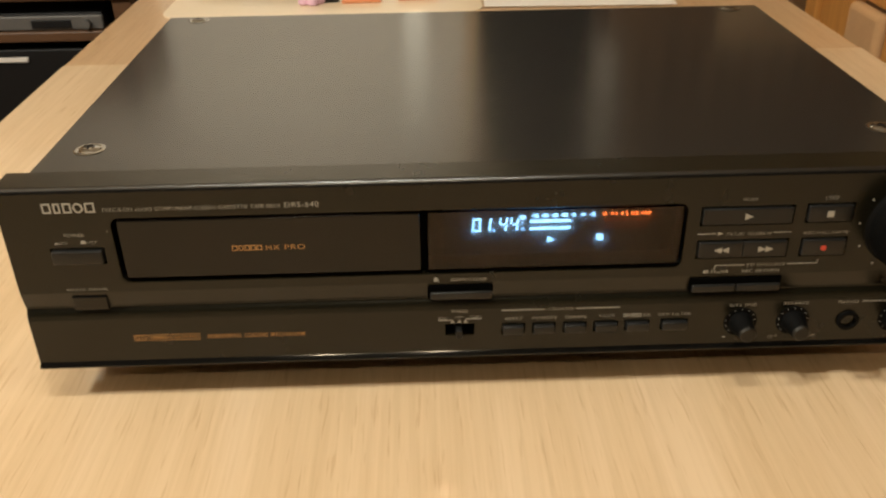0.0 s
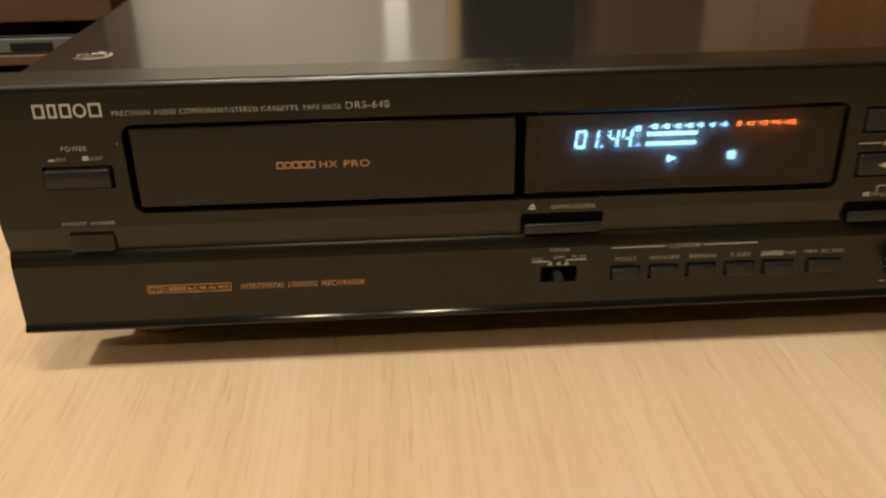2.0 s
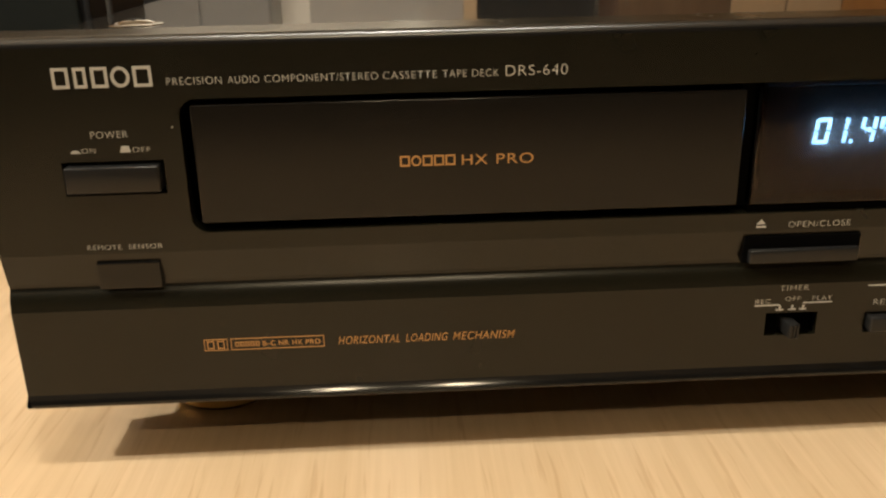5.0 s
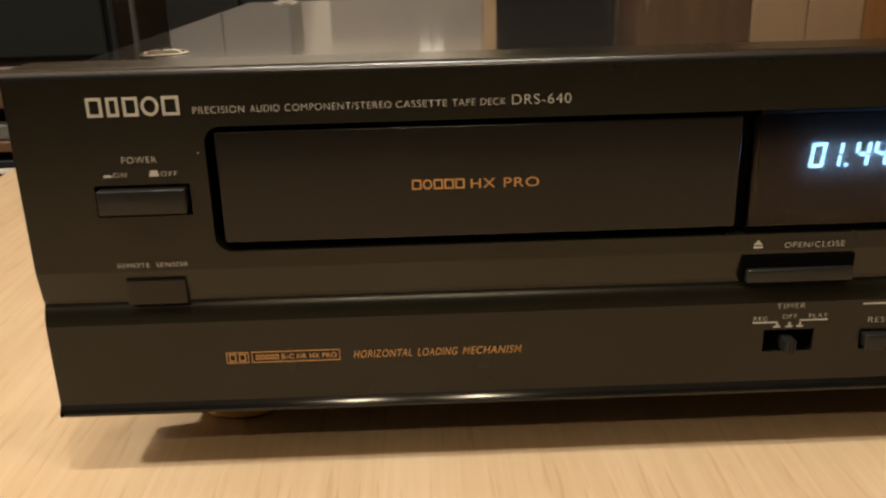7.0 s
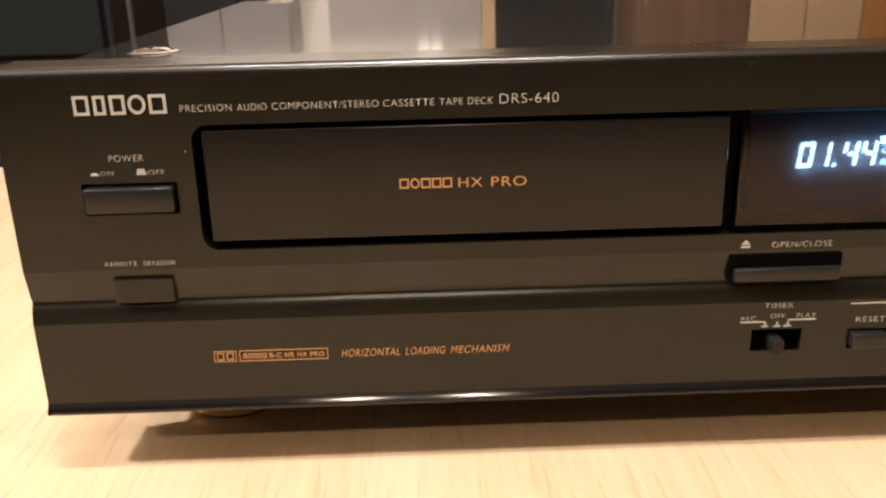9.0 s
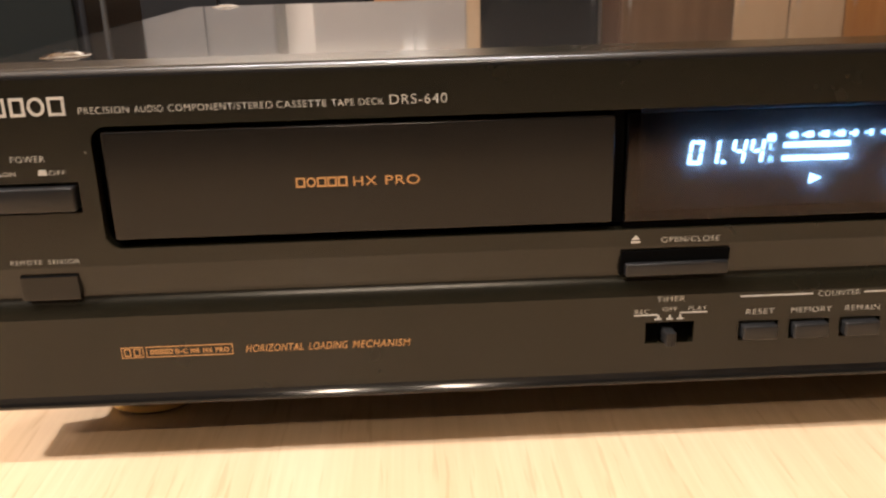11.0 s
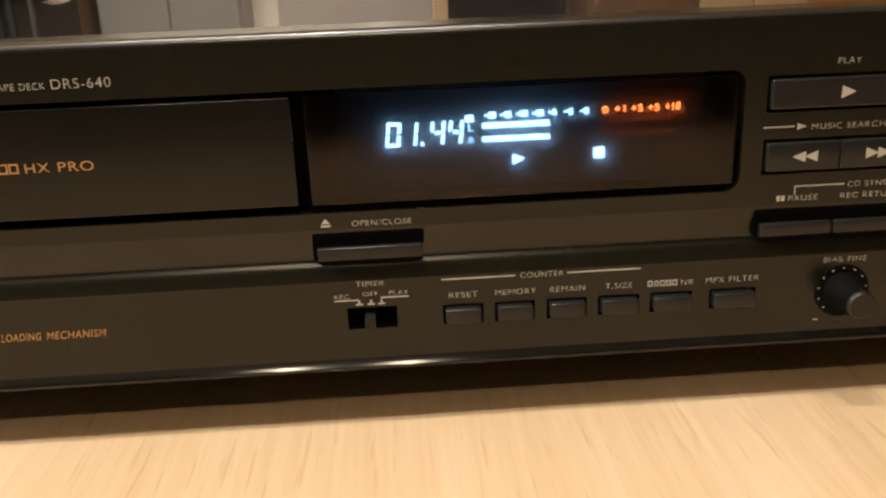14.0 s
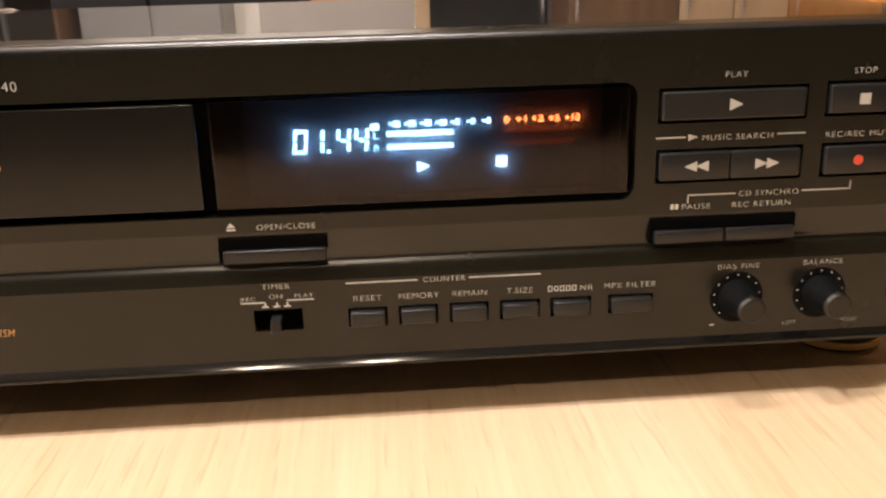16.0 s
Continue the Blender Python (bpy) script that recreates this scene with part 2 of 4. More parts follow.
def lathe(profile, axis="z", seg=40, at=(0, 0, 0)):
    """Turn (radius, height) pairs round an axis. Heights along -y for axis 'y'."""
    bm = bmesh.new()
    rings = []
    for r, h in profile:
        ring = []
        for i in range(seg):
            a = 2 * math.pi * i / seg
            c, d = r * math.cos(a), r * math.sin(a)
            v = (c, d, h) if axis == "z" else (c, -h, d) if axis == "y" else (h, c, d)
            ring.append(bm.verts.new((v[0] + at[0], v[1] + at[1], v[2] + at[2])))
        rings.append(ring)
    for a, b in zip(rings, rings[1:]):
        for i in range(seg):
            j = (i + 1) % seg
            bm.faces.new((a[i], a[j], b[j], b[i]))
    for ring in (rings[0], rings[-1]):
        bm.faces.new(ring)
    return bm


def plate(points, y, thick=0.00025, bm=None):
    """A thin print or symbol on an upright face: (x, z) outline, raised towards -y."""
    own = bm or bmesh.new()
    front = [own.verts.new((x, y - thick, z)) for x, z in points]
    back = [own.verts.new((x, y, z)) for x, z in points]
    own.faces.new(front)
    n = len(points)
    for i in range(n):
        own.faces.new((front[i], front[(i + 1) % n], back[(i + 1) % n], back[i]))
    return own


def bar(x0, x1, z0, z1, y, bm=None, thick=0.00015):
    return plate([(x0, z0), (x1, z0), (x1, z1), (x0, z1)], y, thick, bm)


def frame_shape(x0, x1, z0, z1, w, y, bm=None):
    bm = bm or bmesh.new()
    bar(x0, x1, z0, z0 + w, y, bm)
    bar(x0, x1, z1 - w, z1, y, bm)
    bar(x0, x0 + w, z0 + w, z1 - w, y, bm)
    bar(x1 - w, x1, z0 + w, z1 - w, y, bm)
    return bm


MM = 0.001
deps = bpy.context.evaluated_depsgraph_get


def lettering(name, text, x, z, cap, width, y, parent, material=PRINT, shear=0.0, bold=-0.012):
    """Words of the built-in font, cap height and full width in mm, lower left corner at (x, z) mm on an upright face."""
    cu = bpy.data.curves.new(name, "FONT")
    cu.body, cu.size, cu.shear, cu.extrude = text, 1.0, shear, 0.0
    cu.offset, cu.space_character = bold, 1.12
    tmp = new(name, cu)
    bpy.context.view_layer.update()
    me = bpy.data.meshes.new_from_object(tmp.evaluated_get(deps()))
    bpy.data.objects.remove(tmp)
    bpy.data.curves.remove(cu)
    co = np.empty(len(me.vertices) * 3)
    me.vertices.foreach_get("co", co)
    co = co.reshape(-1, 3)
    lo, hi = co.min(0), co.max(0)
    sx = width * MM / (hi[0] - lo[0])
    sz = cap * MM / 0.72
    out = np.empty_like(co)
    out[:, 0] = x * MM + (co[:, 0] - lo[0]) * sx
    out[:, 1] = y - 0.0001
    out[:, 2] = z * MM + co[:, 1] * sz
    me.vertices.foreach_set("co", out.ravel())
    me.materials.clear()
    me.materials.append(material)
    me.name = name
    ob = new(name, me)
    ob.parent = parent
    return ob


# ---- room ----
FLOOR, CEILING = -0.75, 2.70
X0, X1, Y0, Y1 = -2.9, 2.9, -2.6, 5.0


def structure(name, bm, material, label):
    return tagged(part(name, bm, material), label, name.split("_")[0], kind="structure")


structure("floor", box(X0 - 0.2, X1 + 0.2, Y0 - 0.2, Y1 + 0.2, FLOOR - 0.1, FLOOR), FLOOR_WOOD, "brown wooden floor of the living room")
structure("ceiling", box(X0 - 0.2, X1 + 0.2, Y0 - 0.2, Y1 + 0.2, CEILING, CEILING + 0.1), CEIL, "pale painted boarded ceiling")
structure("wall_north", box(X0 - 0.2, X1 + 0.2, Y1, Y1 + 0.15, FLOOR, CEILING), WALL, "pale painted wall behind the table")
structure("wall_south", box(X0 - 0.2, X1 + 0.2, Y0 - 0.15, Y0, FLOOR, CEILING), MIRRORED_DARK, "unseen wall coloured dark for what the front panel mirrors")
structure("wall_west", box(X0 - 0.15, X0, Y0, Y1, FLOOR, CEILING), OCHRE, "warm ochre painted side wall")
structure("wall_east", box(X1, X1 + 0.15, Y0, Y1, FLOOR, CEILING), OCHRE, "warm ochre painted side wall")

# ---- dining table ----
table = thing("dining_table", "light beech veneered dining table with an extension leaf", "table")
TX0, TX1 = -0.397, 0.424
part("table_top", box(TX0, TX1, -0.385, 0.537, -0.032, 0.0, 0.002, 2), BEECH, table, "beech veneer top with fine grain", True)
part("extension_leaf", box(TX0, TX1, 0.5390, 1.18, -0.032, -0.0016, 0.0015, 2), BEECH_LEAF, table, "slightly darker beech veneer leaf", True)
for x in (TX0 + 0.09, TX1 - 0.09):
    for y in (-0.30, 1.05):
        part("leg", box(x - 0.035, x + 0.035, y - 0.035, y + 0.035, FLOOR, -0.032, 0.004), BEECH, table)
for x in (TX0 + 0.07, TX1 - 0.09):
    part("apron", box(x, x + 0.02, -0.262, 1.012, -0.11, -0.0325, 0.003), BEECH, table)
for y in (-0.31, 1.04):
    part("apron", box(TX0 + 0.127, TX1 - 0.127, y, y + 0.02, -0.11, -0.0325, 0.003), BEECH, table)

# ---- cassette deck ----
deck = thing("cassette_deck", "black cassette tape deck with lit blue display on a table", "cassette deck")
HW = 0.217
UPPER = [(-169.6, 84.3, 64.2, 97.0), (-198.4, -174.4, 74.5, 82.8), (90.1, 132.1, 85.3, 95.0), (137.2, 158.8, 85.6, 95.4),
         (90.1, 132.1, 68.4, 78.1), (137.4, 158.8, 68.3, 78.2)]
LOWER = [(-24.1, -10.3, 30.1, 36.6)] + [(x, x + w, 30.0, 35.8) for x, w in ((2.5, 11.3), (17.0, 11.3), (31.6, 11.4), (46.2, 11.8), (61.0, 12.0), (78.1, 13.2))]


def pierced(bm, z0, z1, holes, depth):
    """An upright face at y = 0 with real rectangular wells."""
    xs = sorted({-217.0, 217.0, *[v for h in holes for v in h[:2]]})
    zs = sorted({z0, z1, *[v for h in holes for v in h[2:]]})
    grid = {}

    def vert(x, z, y=0.0):
        key = (x, z, y)
        if key not in grid:
            grid[key] = bm.verts.new((x * MM, y, z * MM))
        return grid[key]

    def inside(x, z):
        return any(a < x < b and c < z < d for a, b, c, d in holes)

    for xa, xb in zip(xs, xs[1:]):
        for za, zb in zip(zs, zs[1:]):
            if not inside((xa + xb) / 2, (za + zb) / 2):
                bm.faces.new((vert(xa, za), vert(xb, za), vert(xb, zb), vert(xa, zb)))
    for a, b, c, d in holes:
        ring = [(a, c), (b, c), (b, d), (a, d)]
        for i in range(4):
            p, q = ring[i], ring[(i + 1) % 4]
            bm.faces.new((vert(*p), vert(*q), vert(*q, depth), vert(*p, depth)))


panel_bm = bmesh.new()
pierced(panel_bm, 59.5, 109.3, UPPER, 0.0045)
pierced(panel_bm, 21.2, 44.6, LOWER, 0.0045)


def strip(bm, profile):
    rows = [[bm.verts.new((x, y * MM, z * MM)) for y, z in profile] for x in (-HW, HW)]
    for i in range(len(profile) - 1):
        bm.faces.new((rows[0][i], rows[1][i], rows[1][i + 1], rows[0][i + 1]))
    return rows


ROUND = [(2.4 - 2.4 * math.sin(a), 109.3 + 2.4 * math.cos(a)) for a in [math.pi / 2 * i / 8 for i in range(9)]]
TOPLIP = [(18.0, 111.7)] + ROUND
GROOVE = [(0.0, 59.5), (0.2, 59.0), (1.5, 51.9), (1.7, 51.4), (1.95, 51.0), (2.05, 50.5), (1.9, 50.0), (1.5, 49.4), (1.1, 48.8), (0.8, 48.1), (0.5, 47.1), (0.25, 45.9), (0.1, 45.1), (0.0, 44.6)]
# a bead that slopes out, its face turned up by 35 to 40 degrees, then turns under
SLOPE = [(0.0, 21.2)]
for k in range(8):
    a = radians(40.5 - 5.5 * k / 7)
    SLOPE.append((SLOPE[-1][0] - 0.32 * math.sin(a), SLOPE[-1][1] - 0.32 * math.cos(a)))
BY, BZ = SLOPE[-1]
FOOT_EDGE = SLOPE + [(BY + 0.12, BZ - 0.6), (BY + 0.5, BZ - 1.1), (BY + 1.1, BZ - 1.5), (BY + 2.2, 17.2), (18.0, 17.2)]
strip(panel_bm, TOPLIP[:2])
strip(panel_bm, GROOVE)
side = TOPLIP + GROOVE + FOOT_EDGE
for x in (-HW, HW):
    panel_bm.faces.new([panel_bm.verts.new((x, y * MM, z * MM)) for y, z in side])
strip(panel_bm, [(18.0, 17.2), (18.0, 111.7)])
edge_bm = bmesh.new()
ends = strip(edge_bm, FOOT_EDGE[:-1])
for row, way in zip(ends, (1, -1)):
    for v in row:
        v.co.x += way * 0.45 * (0.0212 - v.co.z)
lip_bm = bmesh.new()
strip(lip_bm, ROUND)
strip(panel_bm, FOOT_EDGE[-2:])
bmesh.ops.remove_doubles(panel_bm, verts=panel_bm.verts, dist=0.00001)
panel = part("front_panel", panel_bm, BLACK, deck, "matt black moulded front panel with a long groove", True)

part("bottom_edge", edge_bm, EDGE, deck, "polished rounded lower edge", True)
part("top_edge", lip_bm, LIP, deck, "shiny rounded upper edge", True)
for a, b, c, d in UPPER[1:] + LOWER:
    part("button_well", box(a * MM - 0.0004, b * MM + 0.0004, 0.0042, 0.0052, c * MM - 0.0004, d * MM + 0.0004), WELL, deck)

# tray bay
part("bay_back", box(-0.1706, 0.0853, 0.0170, 0.0176, 0.0632, 0.098), WELL, deck)
for z in (0.0637, 0.0970):
    part("bay_lining", box(-0.1706, 0.0853, 0.0044, 0.0170, z, z + 0.0006), WELL, deck)
for x in (-0.1703, 0.0843):
    part("bay_lining", box(x, x + 0.0007, 0.0044, 0.0170, 0.0643, 0.0970), WELL, deck)
for cx, sx in ((-0.1696, 1), (0.0843, -1)):
    for cz, sz in ((0.0642, 1), (0.0970, -1)):
        rr = 0.0042
        arc = [(cx + sx * (rr - rr * math.sin(a)), cz + sz * (rr - rr * math.cos(a))) for a in [math.pi / 2 * i / 8 for i in range(9)]]
        part("bay_corner", plate([(cx, cz)] + arc, 0.0042, 0.0041), BLACK, deck)
part("tray_door", box(-0.1672, -0.0346, 0.0003, 0.0046, 0.0664, 0.0955, 0.0006, 3), DOOR, deck, "smooth black loading tray door", True)
# black block put where only the dark gap beside the door shows
part("bay_gap_block", box(-0.0346, -0.0314, 0.0035, 0.0060, 0.0655, 0.0965), WELL, deck)
window = part("display_window", box(-0.0312, 0.0826, 0.0006, 0.0022, 0.0662, 0.0957, 0.0005, 2), SMOKED, deck, "smoked glossy display window", True)
window.data.materials.append(WELL)
for p in window.data.polygons:
    p.material_index = 0 if abs(p.normal.y) > 0.5 else 1

# strip added to keep the open gap black, clear of the segments' glow
part("window_gap_strip", box(-0.0314, 0.0842, 0.0014, 0.0044, 0.06435, 0.0661), WELL, deck, "matt black strip filling the dark gap under the window")

# fluorescent display behind the window
VY = 0.0140
vfd = part("fluorescent_display", box(-0.024, 0.078, VY, VY + 0.002, 0.066, 0.0945), VFD_PLATE, deck, "glass display with lit blue segments")
part("display_glass", bar(-0.0235, 0.0775, 0.0665, 0.0940, VY - 0.0022, thick=0.0003), HALO_GLASS, vfd, "thin display glass, milky share added for a halo")
SEG = {"0": "abcdef", "1": "ef", "4": "bcfg", "3": "abcdg", "5": "acdfg"}


def digit(x, z, w, h, on, name="lit_digit"):
    """Seven sloping segments in mm."""
    t, lean, bm = 1.0, 0.10, bmesh.new()

    def seg_bar(xa, xb, za, zb):
        pts = [(xa, za), (xb, za), (xb, zb), (xa, zb)]
        plate([((px + (pz - z) * lean) * MM, pz * MM) for px, pz in pts], VY - 0.0003, 0.0002, bm)

    mid, g = z + h / 2, 0.25
    spans = {"a": (x + g, x + w - g, z + h - t, z + h), "d": (x + g, x + w - g, z, z + t), "g": (x + g + t, x + w - g - t, mid - t / 2, mid + t / 2),
             "f": (x, x + t, mid + g, z + h - g), "b": (x + w - t, x + w, mid + g, z + h - g), "e": (x, x + t, z + g, mid - g), "c": (x + w - t, x + w, z + g, mid - g)}
    for k in SEG[on]:
        seg_bar(*spans[k])
    return part(name, bm, VFD_BLUE, vfd, "glowing pale blue digit")


DZ, DH = 78.2, 6.9
for dx, on in ((-11.0, "0"), (-3.2, "1"), (1.2, "4"), (6.3, "4")):
    digit(dx, DZ, 4.1, DH, on)
part("lit_point", bar(-1.2 * MM, -0.2 * MM, DZ * MM, (DZ + 1.0) * MM, VY - 0.0003), VFD_BLUE, vfd)
lettering("lit_channel_letter", "L", 12.2, 81.6, 2.2, 1.5, VY - 0.0003, vfd, VFD_BLUE)
lettering("lit_channel_letter", "R", 12.2, 78.1, 2.0, 1.6, VY - 0.0003, vfd, VFD_BLUE)
part("lit_unit_mark", box(0.0113, 0.0137, VY - 0.0006, VY - 0.0003, 0.0842, 0.0862, 0.0001), VFD_BLUE, vfd)
for z in (82.2, 78.4):
    bm = bmesh.new()
    for i in range(13):
        bar((16.0 + i * 1.46) * MM, (17.38 + i * 1.46) * MM, z * MM, (z + 1.55) * MM, VY - 0.0003, bm)
    part("lit_level_meter", bm, VFD_BLUE, vfd, "glowing blue level bar")
    for first, last, material in ((0, 10, VFD_OFF), (10, 24, VFD_DIM)):
        bm = bmesh.new()
        for i in range(first, last):
            bar((35.2 + i * 1.46) * MM, (36.4 + i * 1.46) * MM, z * MM, (z + 1.4) * MM, VY - 0.0003, bm)
        part("unlit_level_meter", bm, material, vfd)
for i in range(7):
    x = 16.6 + i * 4.45
    bm = bar(x * MM, (x + 1.2) * MM, 85.5 * MM, 86.1 * MM, VY - 0.0003)
    bar((x + 1.2) * MM, (x + 3.2 - (i > 3) * 0.8) * MM, 84.9 * MM, 86.7 * MM, VY - 0.0003, bm)
    part("lit_scale_mark", bm, VFD_BLUE, vfd)
for x, w, word in ((49.6, 1.5, "0"), (53.0, 3.0, "+1"), (57.6, 3.2, "+3"), (62.4, 3.2, "+5"), (67.2, 4.3, "+10")):
    lettering("lit_scale_number", word, x, 84.9, 2.0, w, VY - 0.0003, vfd, VFD_RED, bold=0.02)
part("lit_play_mark", plate([(24.3 * MM, 71.6 * MM), (24.3 * MM, 74.8 * MM), (28.0 * MM, 73.2 * MM)], VY - 0.0003), VFD_BLUE, vfd)
part("lit_reel_mark", bar(47.2 * MM, 50.4 * MM, 72.2 * MM, 75.4 * MM, VY - 0.0003), VFD_BLUE, vfd)
part("lit_reel_mark", bar(47.6 * MM, 49.6 * MM, 76.5 * MM, 76.8 * MM, VY - 0.0003), VFD_OFF, vfd)
bm = bmesh.new()
for i in range(12):
    bar((-9 + i * 5.6) * MM, (-5.4 + i * 5.6) * MM, 69.6 * MM, 70.4 * MM, VY - 0.0003, bm)
part("unlit_mode_marks", bm, VFD_OFF, vfd)


def button(name, x0, x1, z0, z1, proud=0.0012, gap=0.9, material=KEY):
    g = gap
    return part(name, box((x0 + g) * MM, (x1 - g) * MM, -proud, 0.0044, (z0 + g) * MM, (z1 - g) * MM, 0.0006, 3), material, deck, "", True)


tagged(button("power_button", *UPPER[1], proud=0.0022), "black power button")
play = tagged(button("play_button", *UPPER[2]), "wide black play button")
stop = tagged(button("stop_button", *UPPER[3]), "black stop button")
rew = button("rewind_button", 90.1, 111.9, 68.4, 78.1)
fwd = button("forward_button", 110.3, 132.1, 68.4, 78.1)
rec = tagged(button("record_button", *UPPER[5]), "black record button with a red dot")
for h in LOWER[1:]:
    button("counter_button", *h, proud=0.0024, gap=0.7)
slider = part("slide_switch", box(-0.0192, -0.0162, -0.0035, 0.0044, 0.0306, 0.0346, 0.0004), KEY, deck, "ribbed black slide switch", True)
for i in range(3):
    part("rib", box((-18.9 + i * 0.95) * MM, (-18.45 + i * 0.95) * MM, -0.0039, -0.0033, 0.0307, 0.0345), KEY, slider)


def triangle(x0, x1, z, h, y, parent, bm=None, left=False):
    a, b = (x1, x0) if left else (x0, x1)
    return plate([(a * MM, (z - h / 2) * MM), (a * MM, (z + h / 2) * MM), (b * MM, z * MM)], y, 0.0001, bm)


part("play_symbol", triangle(109.6, 113.4, 90.2, 3.4, -0.0012, play), PRINT, play)
part("stop_symbol", bar(146.3 * MM, 149.3 * MM, 88.9 * MM, 91.9 * MM, -0.0012), PRINT, stop)
bm = triangle(97.9, 101.5, 73.3, 3.0, -0.0012, rew, left=True)
triangle(101.2, 104.8, 73.3, 3.0, -0.0012, rew, bm, left=True)
part("rewind_symbol", bm, PRINT, rew)
bm = triangle(118.1, 121.7, 73.4, 3.0, -0.0012, fwd)
triangle(121.4, 125.0, 73.4, 3.0, -0.0012, fwd, bm)
part("forward_symbol", bm, PRINT, fwd)
dot = [(147.9 * MM + 0.0014 * math.cos(a), 73.2 * MM + 0.0014 * math.sin(a)) for a in [2 * math.pi * i / 20 for i in range(20)]]
part("record_symbol", plate(dot, -0.0012, 0.0001), RED_DOT, rec)

# sliding keys in the groove
for x0, x1, n, name in ((-31.4, -2.3, 1, "open_close_key"), (89.8, 131.4, 2, "pause_key")):
    # flush black blocks stand for the shade inside the open slots
    part("slot_shade_block", box(x0 * MM - 0.0004, x1 * MM + 0.0004, -0.0002, 0.006, 0.0546, 0.0581), WELL, deck)
    w = (x1 - x0) / n
    part("slot_shade_block", box(x0 * MM - 0.0006, x0 * MM + 0.0006, -0.0001, 0.006, 0.0511, 0.0560), WELL, deck)
    for i in range(n):
        part(name, box((x0 + 0.7 + i * w) * MM, (x0 + w - 0.1 + i * w) * MM, -0.0016, 0.005, 0.0511, 0.0548, 0.0005, 3), KEY, deck, "black sliding key", True)
part("remote_sensor", box(-0.1942, -0.1786, -0.0002, 0.004, 0.0503, 0.0573, 0.0004), DOOR, deck, "dark red-black sensor window")


def small_knob(x, z):
    part("knob_dish", lathe([(0.0079, -0.0005), (0.0079, 0.0002), (0.0074, 0.0003), (0.0, 0.0003)], "y", 40, (x * MM, 0, z * MM)), KNOB, deck, "black dish round the knob")
    body = lathe([(0.0056, -0.001), (0.0056, 0.0020), (0.0052, 0.0040), (0.0045, 0.0070), (0.0040, 0.0108)], "y", 32, (x * MM, 0, z * MM))
    k = part("rotary_knob", body, KNOB, deck, "slim black rotary knob", True)
    part("knob_tip", lathe([(0.0040, 0.0108), (0.0039, 0.0116), (0.0034, 0.0121), (0.0, 0.0122)], "y", 32, (x * MM, 0, z * MM)), KNOBTIP, k, "greyer knob end", True)
    part("pointer", box(x * MM - 0.0003, x * MM + 0.0003, -0.0123, -0.0060, z * MM + 0.0026, z * MM + 0.0041), KNOBTIP, k)
    for i in range(11):
        a = radians(225 - 27 * i)
        cx, cz = x + 6.9 * math.cos(a), z + 6.9 * math.sin(a)
        d = [((cx + 0.26 * math.cos(q)) * MM, (cz + 0.26 * math.sin(q)) * MM) for q in [2 * math.pi * j / 8 for j in range(8)]]
        part("scale_dot", plate(d, -0.0003, 0.0001), PRINT, deck)


for kx in (116.3, 141.4, 190.5):
    small_knob(kx, 33.3)
part("phones_jack", lathe([(0.0052, -0.001), (0.0052, 0.0012), (0.0046, 0.0016), (0.0036, 0.0016), (0.0034, 0.0002), (0.0034, -0.003), (0.0, -0.0031)], "y", 32, (0.168, 0, 0.0325)), KNOB, deck, "round black headphone socket", True)
big = part("level_dial", lathe([(0.0212, -0.001), (0.0212, 0.0010), (0.0200, 0.0022), (0.0196, 0.0150), (0.0188, 0.0166), (0.0150, 0.0170), (0.0, 0.0168)], "y", 72, (0.1865, 0, 0.0835)), KNOB, deck, "large black level dial", True)
for i in range(48):
    a = 2 * math.pi * i / 48
    cx, cz = 0.1865 + 0.0196 * math.cos(a), 0.0835 + 0.0196 * math.sin(a)
    part("flute", box(cx - 0.0003, cx + 0.0003, -0.0145, -0.0030, cz - 0.0003, cz + 0.0003), KNOB, big)
for i in range(11):
    a = radians(235 - 29 * i)
    cx, cz = 186.5 + 24.0 * math.cos(a), 83.5 + 24.0 * math.sin(a)
    if cz > 107 or cz < 60.5:
        continue
    part("scale_dot", plate([((cx + 0.5 * math.cos(q)) * MM, (cz + 0.5 * math.sin(q)) * MM) for q in [2 * math.pi * j / 8 for j in range(8)]], 0.0, 0.0001), PRINT, deck)

# brand marks: plain outlined shapes


def round_shape(x0, x1, z0, z1, w, y, bm=None):
    """An oval ring."""
    bm = bm or bmesh.new()
    cx, cz = (x0 + x1) / 2, (z0 + z1) / 2

    def outline(inset):
        rx, rz, pts = (x1 - x0) / 2 - inset, (z1 - z0) / 2 - inset, []
        for k in range(32):
            a = 2 * math.pi * k / 32
            pts.append(((cx + rx * math.cos(a)) * MM, (cz + rz * math.sin(a)) * MM))
        return pts

    loops = [[bm.verts.new((px, y - dy, pz)) for px, pz in outline(inset)] for inset, dy in ((0, 0.0), (0, 0.00015), (w, 0.00015), (w, 0.0))]
    for a, b in zip(loops, loops[1:]):
        for k in range(32):
            bm.faces.new((a[k], a[(k + 1) % 32], b[(k + 1) % 32], b[k]))
    return bm


for i, (x0, x1) in enumerate(((-197.2, -193.4), (-192.3, -189.4), (-188.3, -184.6), (-183.9, -179.6), (-178.8, -174.6))):
    if i == 3:
        shape = round_shape(x0, x1, 100.15, 104.9, 0.72, 0.0)
    else:
        shape = frame_shape(x0 * MM, x1 * MM, 100.15 * MM, 104.9 * MM, 0.72 * MM, 0.0)
    part("brand_shape", shape, PRINT, deck)

